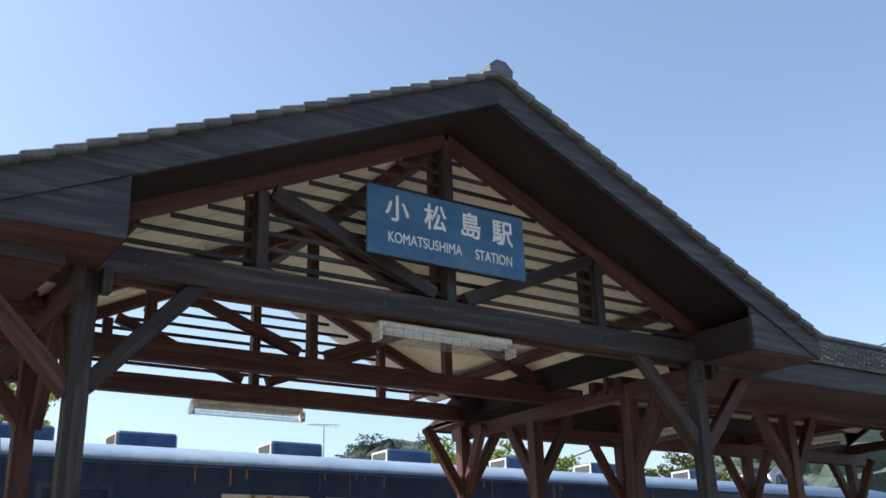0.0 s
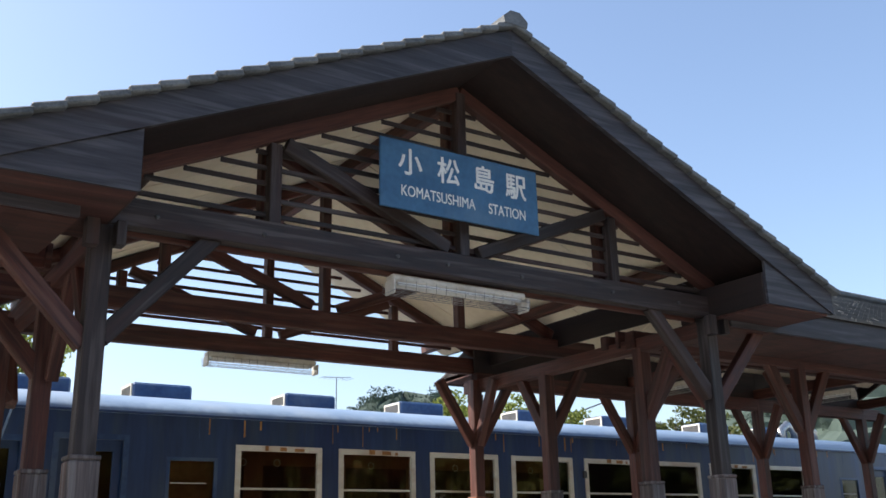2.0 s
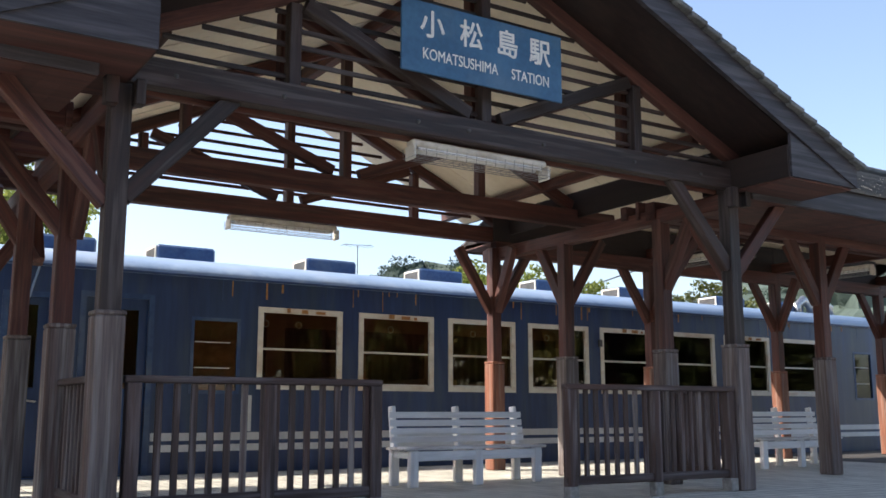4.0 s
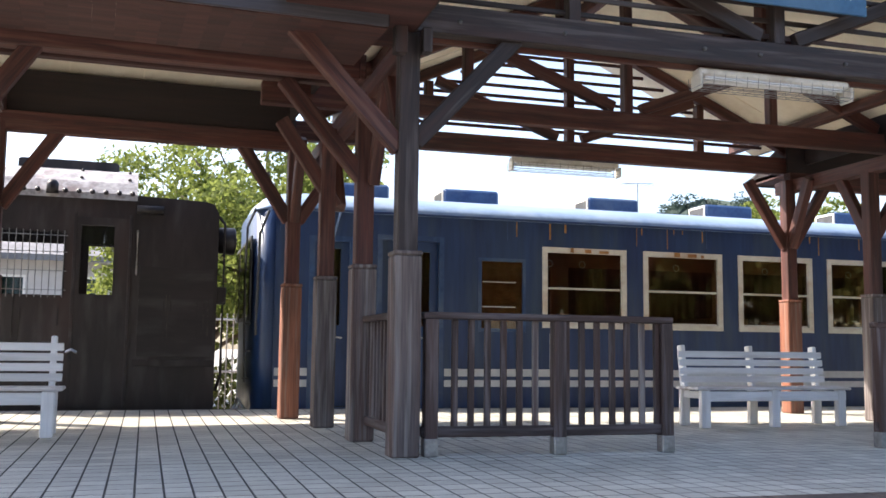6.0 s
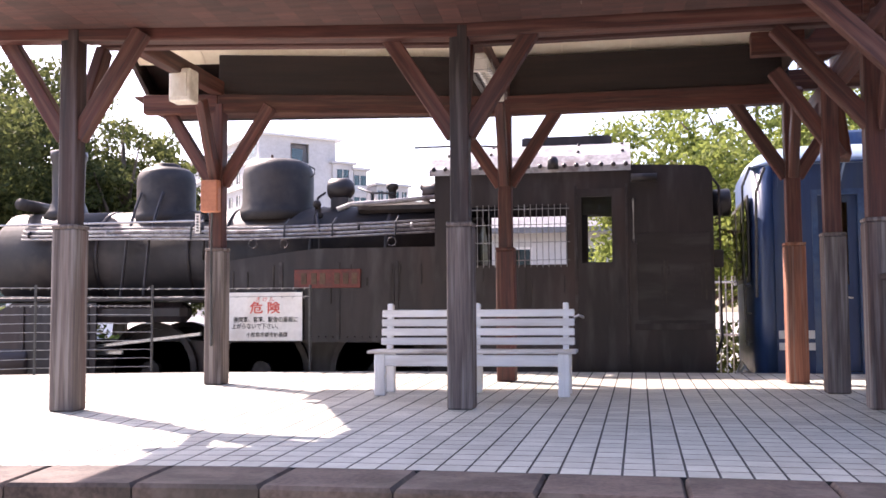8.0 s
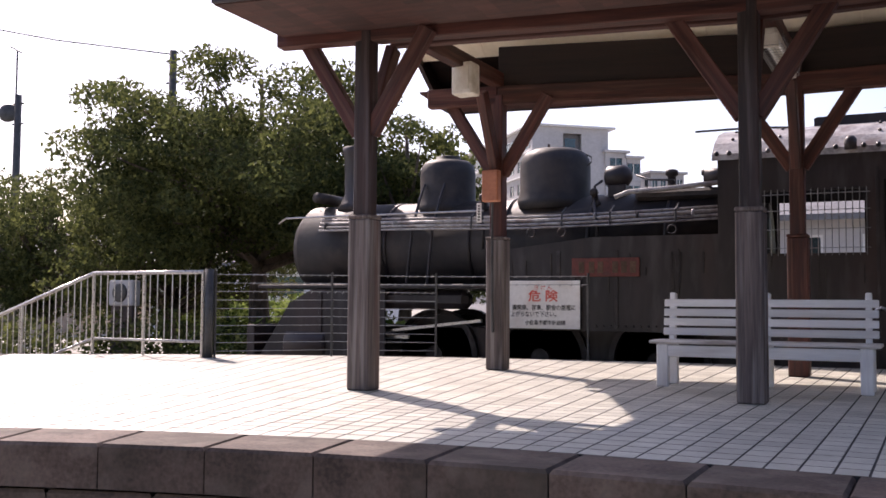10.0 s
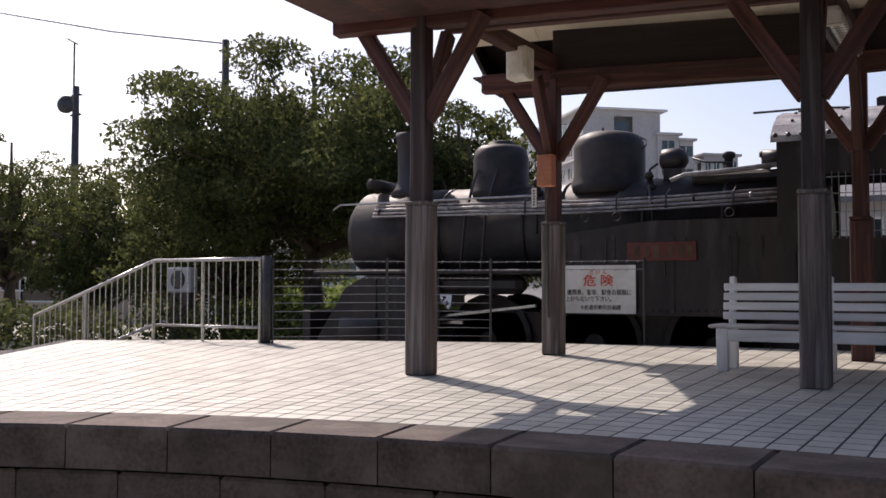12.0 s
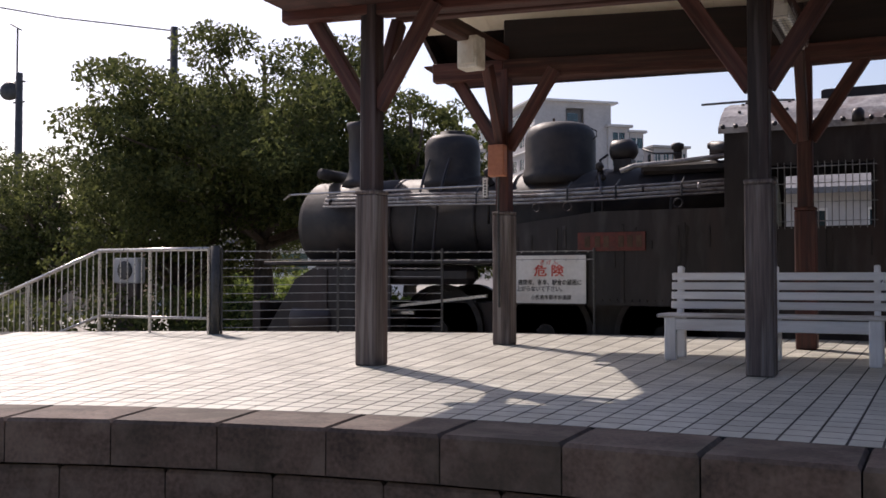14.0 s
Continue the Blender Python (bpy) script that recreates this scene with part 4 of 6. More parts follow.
    for dy, dz in ((0.35, 0.0), (0.62, 0.06)):
        pc("brake_hose", tube_bm([(X0 - 0.02, dy, -0.1), (X0 - 0.12, dy, 0.02 + dz), (X0 - 0.2, dy + 0.02, -0.12), (X0 - 0.22, dy + 0.03, -0.4), (X0 - 0.16, dy, -0.5)], 0.026, 8), STRIPE_WHITE, "pale rubber brake hose", smooth=True)
    for dz in (0.35, 0.7, 1.05):
        pc("end_step", tube_bm([(X0 - 0.03, 0.12, dz), (X0 - 0.1, 0.13, dz), (X0 - 0.1, 0.3, dz), (X0 - 0.03, 0.31, dz)], 0.012, 6), DARK_METAL)
    # passenger windows
    for k, (a, b, c, d) in enumerate(wins):
        w = pc("window", frame_bm(b - a + 0.12, d - c + 0.1, 0.075, 0.045), CAR_CREAM, "cream-painted frame", pose((a + b) / 2, -0.02, (c + d) / 2))
        cbox("glass_pane", a, b, 0.025, 0.031, c, d, GLASS, w, "dark tinted glass", bevel=0)
        cbox("middle_bar", a + 0.02, b - 0.02, 0.005, 0.024, 1.6, 1.63, CAR_CREAM, w)
        cbox("lower_sash", a + 0.03, b - 0.03, 0.005, 0.022, c + 0.02, c + 0.05, CAR_CREAM, w)
        if k in (0, 1, 4, 6):
            for j in range(3):
                xr = a + 0.35 + 0.22 * j + 0.07 * k % 0.2
                cbox("rust_mark", xr, xr + 0.05 + 0.05 * ((k + j) % 3), -0.0465, -0.0432, d - 0.02, d + 0.045 - 0.012 * j, RUST_STREAK, w, "rust run")
        for s, xs in ((1, a + 0.3), (1, b - 0.35)):
            pc("strap_ring", tube_bm([(xs + 0.05 * math.cos(t * 0.785), 0.6, 2.02 + 0.05 * math.sin(t * 0.785)) for t in range(9)], 0.01, 5), STRIPE_WHITE, "white hanging strap ring", None, w)
        pc("curtain", curtain_bm(a - 0.03, b + 0.03, c - 0.05, d + 0.03, k), CURTAIN, "brown curtain drawn over the far window", pose(0, W - 0.08, 0))
        cbox("seat_back", a + 0.05, a + 0.17, 0.1, 1.1, 0.42, 1.25, INTERIOR, root, "worn seat back")
        cbox("seat_back", b - 0.1, b + 0.02, 0.1, 1.1, 0.42, 1.25, INTERIOR, root, "worn seat back")
    for a, b, c, d in small:
        w = pc("small_window", frame_bm(b - a + 0.05, d - c + 0.05, 0.045, 0.03), VENT_BLUE, "", pose((a + b) / 2, -0.008, (c + d) / 2))
        cbox("glass_pane", a, b, 0.02, 0.026, c, d, GLASS, w, "dark tinted glass", bevel=0)
        cbox("blind", a + 0.01, b - 0.01, 0.034, 0.04, c, d, BLIND, w, "brown drawn blind", bevel=0)
        for z in (1.33, 1.67):
            cbox("window_bar", a + 0.04, b - 0.12, 0.0, 0.014, z, z + 0.012, STRIPE_WHITE, w, bevel=0)
    for k, (a, b, c, d) in enumerate(doors):
        dr = pc("door", wall_bm(a, b, c, d, 0.035, [(a + 0.2, b - 0.12, 1.05, 2.05)]), CAR_BLUE, "", pose(0, 0.06, 0))
        cbox("glass_pane", a + 0.2, b - 0.12, 0.075, 0.081, 1.05, 2.05, GLASS, dr, "dark tinted glass", bevel=0)
        pc("door_surround", frame_bm(b - a + 0.12, d - c + 0.12, 0.07, 0.03), VENT_BLUE, "", pose((a + b) / 2, -0.012, (c + d) / 2), dr)
        pc("handle", tube_bm([(b - 0.1, 0.05, 0.88), (b - 0.1, -0.03, 0.88), (b - 0.26, -0.03, 0.9)], 0.014, 6), STEEL, "steel door handle", None, dr)
    # double white stripe, rust runs
    for z0, z1 in ((0.25, 0.34), (0.39, 0.49)):
        for a, b in ((X0 + 0.27, -3.22), (-2.7, -2.38), (-1.42, 14.28), (15.22, X1)):
            cbox("stripe", a, b, -0.004, 0.001, z0, z1, STRIPE_WHITE, root, "white painted stripe", bevel=0)
    cbox("number_mark", -0.12, -0.07, -0.006, 0.0, 0.5, 0.98, STRIPE_WHITE, root, "white painted upright mark", bevel=0)
    cbox("number_mark", 0.1, 0.15, -0.006, 0.0, 0.5, 0.98, STRIPE_WHITE, root, "white painted upright mark", bevel=0)
    rnd = random.Random(8)
    for i in range(26):
        x, h = rnd.uniform(-1.3, 13), rnd.uniform(0.06, 0.3)
        cbox("rust_run", x, x + rnd.uniform(0.008, 0.03), -0.0025, 0.001, 2.52 - h, 2.52, RUST_STREAK, root, "rust run", bevel=0)
    for i, x in enumerate([X0 + 0.3 + 1.56 * k for k in range(13)]):
        cbox("panel_seam", x, x + 0.008, -0.003, 0.001, 2.26, 2.52, VENT_BLUE, root, bevel=0)
    cbox("side_lamp", 6.18, 6.26, -0.04, 0.0, 1.86, 1.98, DARK_METAL, root, "small black side lamp")
    # roof ventilators
    for i, x in enumerate((-2.75, -1.0, 1.42, 3.55, 6.1, 8.2, 11.0, 13.0)):
        y = 1.55
        pc("vent_frame", frame_bm(0.5, 0.2, 0.03, 0.02), CAR_CREAM, "cream frame round the mouth", pose(x - 0.012, y + 0.28, 3.09, 0, 0, -90))
        v = pc("roof_vent", box_bm(0.9, 0.55, 0.24, 0.035), VENT_BLUE, "dark blue box ventilator", pose(x + 0.45, y + 0.28, 3.09))
        pc("vent_mouth", box_bm(0.012, 0.44, 0.14, 0.003), DARK_METAL, "dark meshed mouth", pose(x - 0.004, y + 0.28, 3.09), v)
        for dx in (0.08, 0.82):
            cbox("vent_foot", x + dx - 0.02, x + dx + 0.02, y + 0.05, y + 0.5, 2.9, 2.98, DARK_METAL, v)
    for x in (13.6, 14.3):
        pc("roof_pipe", tube_bm([(x, 1.5, 2.85), (x, 1.5, 3.15), (x + 0.2, 1.5, 3.28), (x + 0.45, 1.5, 3.15), (x + 0.45, 1.5, 2.85)], 0.1, 10), STEEL, "bright bent exhaust pipe", smooth=True)
    # underframe and bogies
    cbox("sole_bar", X0 + 0.3, X1, 0.1, 0.25, -0.3, -0.12, BLACK_STEEL)
    cbox("sole_bar", X0 + 0.3, X1, W - 0.25, W - 0.1, -0.3, -0.12, BLACK_STEEL)
    for x, w in ((3.0, 1.3), (5.2, 0.9), (6.9, 1.6), (9.3, 0.8)):
        cbox("equipment_box", x, x + w, 0.4, 1.1, -0.7, -0.25, BLACK_STEEL)
    for x in (-1.3, 12.3):
        cbox("bogie_frame", x - 1.4, x + 1.4, 0.3, 0.42, -0.55, -0.3, BLACK_STEEL)
        cbox("bogie_frame", x - 1.4, x + 1.4, W - 0.42, W - 0.3, -0.55, -0.3, BLACK_STEEL)
        for dx in (-1.0, 1.0):
            for y in (0.6, 2.08):
                wh = pc("wheel", lathe_bm([(0.43, 0), (0.43, 0.12), (0.3, 0.12), (0.28, 0.05), (0.1, 0.05), (0.1, 0)], 24), BLACK_STEEL, "", pose(x + dx, y + 0.12, -0.52, 90))
            cbox("axle_box", x + dx - 0.12, x + dx + 0.12, 0.22, 0.32, -0.62, -0.4, CAR_CREAM, root, "pale axle box")
    return root


coach()


# ---- the steam locomotive ----
def locomotive():
    root = thing("steam_locomotive", "sooty black steam tank locomotive with two domes beside the platform", "locomotive", (-3.5, 14.1, BED))
    YS, YC = 12.8, 14.12
    YF = 2 * YC - YS
    bx = lambda name, x0, x1, y0, y1, z0, z1, mat=BLACK_STEEL, parent=root, label="", bevel=0.01: box(name, x0, x1, y0, y1, z0, z1, mat, parent, label, bevel)
    along = lambda x, z, y=YC: pose(x, y, z, 0, 90, 0)
    # boiler, smokebox and front
    bo = part("boiler", lathe_bm([(0.7, 0), (0.7, 5.2)], 40), BOILER_STEEL, root, "dusty black boiler", along(-6.95, 1.6), True)
    sb = part("smokebox", lathe_bm([(0.5, -0.16), (0.62, -0.12), (0.66, 0.0), (0.73, 0.02), (0.73, 1.6)], 40), BOILER_STEEL, root, "", along(-8.6, 1.58), True)
    part("smokebox_door", lathe_bm([(0.05, -0.12), (0.3, -0.1), (0.52, -0.02), (0.55, 0.03)], 32), BLACK_STEEL, sb, "", along(-8.73, 1.58), True)
    for x in (-7.0, -5.55, -5.0, -3.7, -2.6):
        part("boiler_band", lathe_bm([(0.705, 0), (0.715, 0.005), (0.715, 0.055), (0.705, 0.06)], 40), BLACK_STEEL, bo, "", along(x, 1.6), True)
    dome = [(0.62, 2.1), (0.57, 2.25), (0.53, 2.38), (0.53, 2.78), (0.51, 2.88), (0.45, 2.97), (0.34, 3.02), (0.18, 3.045), (0.02, 3.05)]
    d1 = part("steam_dome", lathe_bm(dome, 40), BOILER_STEEL, root, "tall rounded dome", pose(-4.4, YC, 0), True)
    part("dome_handle", tube_bm([(-3.88, YC - 0.05, 2.75), (-3.82, YC - 0.05, 2.8), (-3.82, YC - 0.05, 2.88), (-3.9, YC - 0.05, 2.92)], 0.012, 6), DARK_METAL, d1)
    part("dome_valve", tube_bm([(-4.5, YC, 3.03), (-4.5, YC, 3.12)], 0.02, 8), BRASS, d1)
    d2 = part("sand_dome", lathe_bm([(0.54, 2.1), (0.48, 2.24), (0.44, 2.35), (0.44, 2.75), (0.41, 2.88), (0.33, 2.95), (0.2, 2.975), (0.2, 3.02), (0.17, 3.03)], 36), BOILER_STEEL, root, "rounded sand dome with a lid", pose(-6.2, YC, 0), True)
    part("dome_handle", tube_bm([(-6.62, YC - 0.1, 2.7), (-6.68, YC - 0.1, 2.76), (-6.62, YC - 0.1, 2.84)], 0.012, 6), DARK_METAL, d2)
    for s in (-0.2, 0.15):
        part("sand_pipe", tube_bm([(-6.2 + s, YC - 0.42, 2.55), (-6.22 + s, YC - 0.55, 2.3), (-6.25 + s, YC - 0.74, 1.8), (-6.3 + s, YC - 0.8, 1.0)], 0.022, 6), BLACK_STEEL, d2)
    part("chimney", lathe_bm([(0.42, 2.2), (0.3, 2.34), (0.24, 2.5), (0.25, 3.1), (0.28, 3.2), (0.28, 3.28), (0.2, 3.28)], 28), BLACK_STEEL, root, "", pose(-7.85, YC, 0), True)
    part("feed_heater", tube_bm([(-8.35, YC - 0.5, 2.42), (-8.35, YC + 0.5, 2.42)], 0.09, 16), BOILER_STEEL, root, "", None, True)
    # headlamp, generator, valves and whistle on top of the boiler
    g = part("generator", lathe_bm([(0.12, -0.18), (0.16, -0.14), (0.17, 0.1), (0.12, 0.16), (0.06, 0.2)], 18), BLACK_STEEL, root, "small turbo generator", along(-3.38, 2.55, YC - 0.15), True)
    bx("generator_foot", -3.5, -3.24, YC - 0.28, YC, 2.24, 2.42, BLACK_STEEL, g)
    part("generator_pipe", tube_bm([(-3.6, YC - 0.2, 2.5), (-3.7, YC - 0.25, 2.42), (-3.7, YC - 0.3, 2.25)], 0.02, 6), BLACK_STEEL, g)
    for x, h in ((-2.62, 2.62), (-2.12, 2.6)):
        v = part("safety_valve", lathe_bm([(0.09, 2.25), (0.09, 2.32), (0.06, 2.34), (0.06, h - 0.1), (0.09, h - 0.08), (0.09, h - 0.02), (0.05, h)], 14), BOILER_STEEL, root, "", pose(x, YC - 0.1, 0), True)
    part("horn", tube_bm([(-2.1, YC - 0.35, 2.47), (-1.75, YC - 0.35, 2.47)], [0.11, 0.09], 14), BLACK_STEEL, root, "", None, True)
    bx("boiler_casing", -3.05, -1.76, YC - 0.5, YC + 0.5, 2.15, 2.3, BOILER_STEEL, root, "dusty riveted top casing", 0.05)
    # pipes and handrails along the boiler
    for z, y, r in ((1.93, YC - 0.78, 0.028), (1.87, YC - 0.82, 0.02), (1.99, YC - 0.74, 0.018), (1.82, YC - 0.84, 0.016)):
        part("side_pipe", tube_bm([(-1.78, y, z + 0.02), (-3.2, y, z - 0.02), (-4.6, y, z - 0.035), (-6.2, y, z), (-8.1, y + 0.03, z + 0.03)], r, 8), CAB_ROOF, root, "", None, True)
    part("handrail", tube_bm([(-5.2, YC - 0.86, 2.06), (-8.7, YC - 0.86, 2.06), (-8.95, YC - 0.7, 2.0)], 0.016, 6), STEEL, root)
    for x in (-2.4, -3.3, -4.0, -5.4):
        part("pipe_bracket", tube_bm([(x, YC - 0.65, 2.08), (x, YC - 0.84, 1.98), (x, YC - 0.86, 1.8)], 0.014, 6), DARK_METAL, root)
    for x in (-2.35, -3.85, -4.3):
        part("lifting_ring", tube_bm([(x + 0.06 * math.cos(k * 0.785), YS + 0.05, 1.68 + 0.06 * math.sin(k * 0.785)) for k in range(9)], 0.012, 6), BLACK_STEEL, root)
    for k, x in enumerate((-8.0, -7.3, -6.75, -5.3, -4.95, -3.55, -2.95, -2.2)):
        part("pipe_flange", lathe_bm([(0.03, 0), (0.055, 0.005), (0.055, 0.03), (0.03, 0.035)], 12), CAB_ROOF if k % 3 else BLACK_STEEL, root, "", along(x, 1.915 + 0.012 * (k % 2), YC - 0.78), True)
    for x in (-5.35, -3.62):
        part("clack_valve", lathe_bm([(0.07, 0), (0.07, 0.04), (0.045, 0.06), (0.045, 0.16), (0.065, 0.18), (0.05, 0.24), (0.015, 0.26)], 14), BOILER_STEEL, root, "dusty check valve", pose(x, YC - 0.45, 2.12, 30), True)
        part("feed_pipe", tube_bm([(x, YC - 0.55, 2.2), (x + 0.05, YC - 0.72, 2.1), (x + 0.12, YC - 0.8, 1.85), (x + 0.14, YC - 0.84, 1.5)], 0.022, 8), BLACK_STEEL, root, "", None, True)
    part("ejector_pipe", tube_bm([(-1.8, YC - 0.5, 2.36), (-2.6, YC - 0.52, 2.3), (-3.1, YC - 0.6, 2.27), (-3.3, YC - 0.62, 2.2)], 0.035, 8), CAB_ROOF, root, "pale dusty pipe", None, True)
    part("whistle_pipe", tube_bm([(-2.55, YC - 0.25, 2.45), (-2.9, YC - 0.25, 2.47), (-3.1, YC - 0.2, 2.55)], 0.016, 6), DARK_METAL, root, "", None, True)
    # side tanks
    out = [(-4.85, 0.35), (-1.76, 0.35), (-1.76, 1.6), (-3.4, 1.6), (-4.85, 1.43)]
    for y, lab in ((YS, ""), (YF - 0.9, "")):
        tk = part("side_tank", prism_bm(out, 0.9), BLACK_STEEL, root, lab, pose(0, y, 0))
        bxs = YS - 0.012 if y == YS else YF
        for x in (-4.7, -3.9, -3.1, -2.3):
            bx("tank_seam", x, x + 0.05, bxs, bxs + 0.014, 0.38, 1.42, BLACK_STEEL, tk, "", 0.003)
        for k in range(30):
            x = -4.75 + 0.1 * k
            part("rivet", RIVET, BLACK_STEEL, tk, "", pose(x, YS - 0.001 if y == YS else YF + 0.001, 0.42, 90 if y == YS else -90))
    plate = bx("number_plate", -3.68, -2.76, YS - 0.03, YS - 0.008, 1.07, 1.32, PLATE_RED, root, "faded red number plate", 0.004)
    for k, x in enumerate((-3.58, -3.44, -3.32, -3.12, -3.0, -2.88)):
        bx("number_bar", x, x + 0.075, YS - 0.036, YS - 0.031, 1.12, 1.27, BRASS, plate, "", 0.002)
    # cab
    cab = part("cab_side", wall_bm(-1.76, 0.76, -0.1, 2.56, 0.03, [(-1.3, -0.02, 1.34, 2.1), (0.15, 0.53, 1.36, 2.2)]), BLACK_STEEL, root, "rust-streaked cab side", pose(0, YS, 0))
    part("cab_side", wall_bm(-1.76, 0.76, -0.1, 2.56, 0.03, [(-1.35, -0.19, 1.47, 2.22), (0.15, 0.53, 1.36, 2.2)]), BLACK_STEEL, root, "", pose(0, YF - 0.03, 0))
    bx("cab_front", -1.76, -1.72, YS + 0.03, YF - 0.03, 0.0, 2.6)
    bx("cab_rear", 0.72, 0.76, YS + 0.03, YF - 0.03, 0.0, 2.6)
    bx("cab_floor", -1.72, 0.72, YS + 0.03, YF - 0.03, -0.1, -0.04)
    part("backhead", lathe_bm([(0.55, 0), (0.6, 0.25), (0.6, 0.4)], 24), BLACK_STEEL, root, "", along(-1.72, 1.5), True)
    for i in range(17):
        x = -1.27 + 0.077 * i
        part("window_bar", tube_bm([(x, YS - 0.025, 1.31), (x, YS - 0.025, 2.12)], 0.0055, 6), WIRE, cab, "thin pale window bar")
    for z in (1.4, 1.63, 1.86, 2.06):
        part("window_cross_bar", tube_bm([(-1.32, YS - 0.015, z), (0.0, YS - 0.015, z)], 0.006, 6), WIRE, cab)
    dr = part("cab_door", wall_bm(0.1, 0.7, 0.0, 2.3, 0.02, [(0.15, 0.53, 1.36, 2.2)]), BLACK_STEEL, root, "", pose(0, YS - 0.022, 0))
    bx("upper_pane", 0.15, 0.53, YS - 0.01, YS - 0.004, 1.97, 2.2, CLEAR, dr, "dusty glass pane", 0)
    part("latch", tube_bm([(0.04, YS - 0.03, 0.66), (0.1, YS - 0.05, 0.69), (0.16, YS - 0.03, 0.66)], 0.02, 6), STEEL, dr, "bright chain latch")
    for x in (0.08, 0.72):
        bx("door_frame", x - 0.02, x + 0.02, YS - 0.03, YS - 0.002, 0.0, 2.35, BLACK_STEEL, dr, "", 0.004)
    part("grab_rail", tube_bm([(0.8, YS - 0.005, 1.62), (0.8, YS - 0.05, 1.64), (0.8, YS - 0.05, 2.14), (0.8, YS - 0.005, 2.16)], 0.012, 6), STEEL, root)
    # cab roof: curved sheet, ribbed edge, rivets and ventilator
    half = [(-0.06, 2.52), (-0.05, 2.6), (0.12, 2.76), (0.4, 2.92), (0.8, 3.02)]
    ring = lambda x: [(x, YS + d, z) for d, z in half] + [(x, YC, 3.05)] + [(x, YF - d, z) for d, z in reversed(half)] + [(x, YF - 0.4, 2.78), (x, YC, 2.92), (x, YS + 0.4, 2.78)]
    rf = part("cab_roof", loft_bm([ring(-1.82), ring(0.78)]), CAB_ROOF, root, "weathered pale cab roof", None)
    for k in range(17):
        x = -1.76 + 0.155 * k
        part("roof_rib", lathe_bm([(0.03, 0), (0.028, 0.03), (0.01, 0.042)], 8), BLACK_STEEL, rf, "", pose(x, YS - 0.05, 2.6, 60))
    for k in range(14):
        part("roof_bolt", lathe_bm([(0.022, 0), (0.02, 0.02), (0.008, 0.028)], 8), BLACK_STEEL, rf, "", pose(-1.6 + 0.6 * (k % 5) * 0.95, YS + 0.2 + 0.28 * (k // 5), (2.81, 2.945, 3.01)[k // 5], (28, 16, 8)[k // 5]))
    vt = part("roof_ventilator", prism_bm([(-0.68, 2.98), (0.54, 2.98), (0.54, 3.11), (0.5, 3.13), (-0.64, 3.13), (-0.68, 3.11)], 0.8), BLACK_STEEL, root, "", pose(0, YC - 0.55, 0))
    part("roof_pipe", tube_bm([(-1.0, YC - 0.5, 3.03), (-1.4, YC - 0.5, 3.06), (-2.2, YC - 0.5, 3.06)], 0.016, 6), DARK_METAL, root)
    part("lubricator", lathe_bm([(0.07, 0), (0.07, 0.12), (0.04, 0.16)], 12), BLACK_STEEL, root, "", pose(-0.2, YS - 0.08, 2.56), True)
    # coal bunker and rear lamp
    bk = part("bunker", prism_bm([(0.76, -0.1), (1.78, -0.1), (1.78, 2.42), (1.72, 2.54), (1.6, 2.57), (0.76, 2.6)], YF - YS), BLACK_STEEL, root, "rust-streaked coal bunker", pose(0, YS, 0))
    bx("bunker_sheet", 0.84, 1.74, YS - 0.012, YS - 0.001, 0.62, 1.72, BLACK_STEEL, bk, "", 0.003)
    bx("bunker_band", 0.8, 1.76, YS - 0.02, YS - 0.001, 0.5, 0.58, BLACK_STEEL, bk, "", 0.004)
    part("water_filler", tube_bm([(0.78, YS - 0.05, 2.42), (1.1, YS - 0.05, 2.42)], 0.055, 12), BOILER_STEEL, root, "", None, True)
    hl = part("rear_headlamp", lathe_bm([(0.1, 0), (0.17, 0.04), (0.18, 0.22), (0.16, 0.24), (0.15, 0.22)], 24), BLACK_STEEL, root, "", along(1.78, 2.12, YS + 0.35), True)
    part("lamp_glass", lathe_bm([(0.15, 0), (0.1, 0.03), (0.02, 0.04)], 24), CLEAR, hl, "glass lens", along(2.0, 2.12, YS + 0.35), True)
    part("rear_pipe", tube_bm([(1.8, YS + 0.06, 0.2), (1.86, YS + 0.06, 0.4), (1.86, YS + 0.06, 2.3), (1.78, YS + 0.06, 2.4)], 0.02, 6), BLACK_STEEL, root)
    bx("marker_lamp", 1.78, 1.9, YS + 0.05, YS + 0.2, 1.28, 1.5)
    # running board, frames, cylinders and wheels
    bx("running_board", -8.9, -4.85, YS + 0.02, YF - 0.02, 0.92, 0.98)
    bx("buffer_beam", -9.1, -8.95, YS, YF, -0.2, 0.35)
    bx("main_frame", -9.0, 1.7, YC - 0.55, YC + 0.55, -0.45, 0.35)
    bx("step_plate", -1.7, 1.7, YS + 0.02, YS + 0.2, -0.35, -0.25)
    cyl = part("cylinder", lathe_bm([(0.3, 0), (0.34, 0.04), (0.34, 0.72), (0.3, 0.76)], 24), BLACK_STEEL, root, "", pose(-8.4, YS + 0.3, 0.05, 0, 90, 0), True)
    bx("valve_chest", -8.35, -7.7, YS + 0.08, YS + 0.5, 0.3, 0.7)
    beam("slide_bar", (-7.6, YS + 0.25, 0.2), (-6.3, YS + 0.25, 0.2), 0.07, 0.06, STEEL, root)
    beam("radius_rod", (-6.9, YS + 0.2, 0.26), (-5.1, YS + 0.2, 0.46), 0.05, 0.05, STEEL, root, "bright valve gear rod")
    beam("coupling_rod", (-6.2, YS + 0.3, -0.35), (-2.6, YS + 0.3, -0.35), 0.06, 0.11, BLACK_STEEL, root)
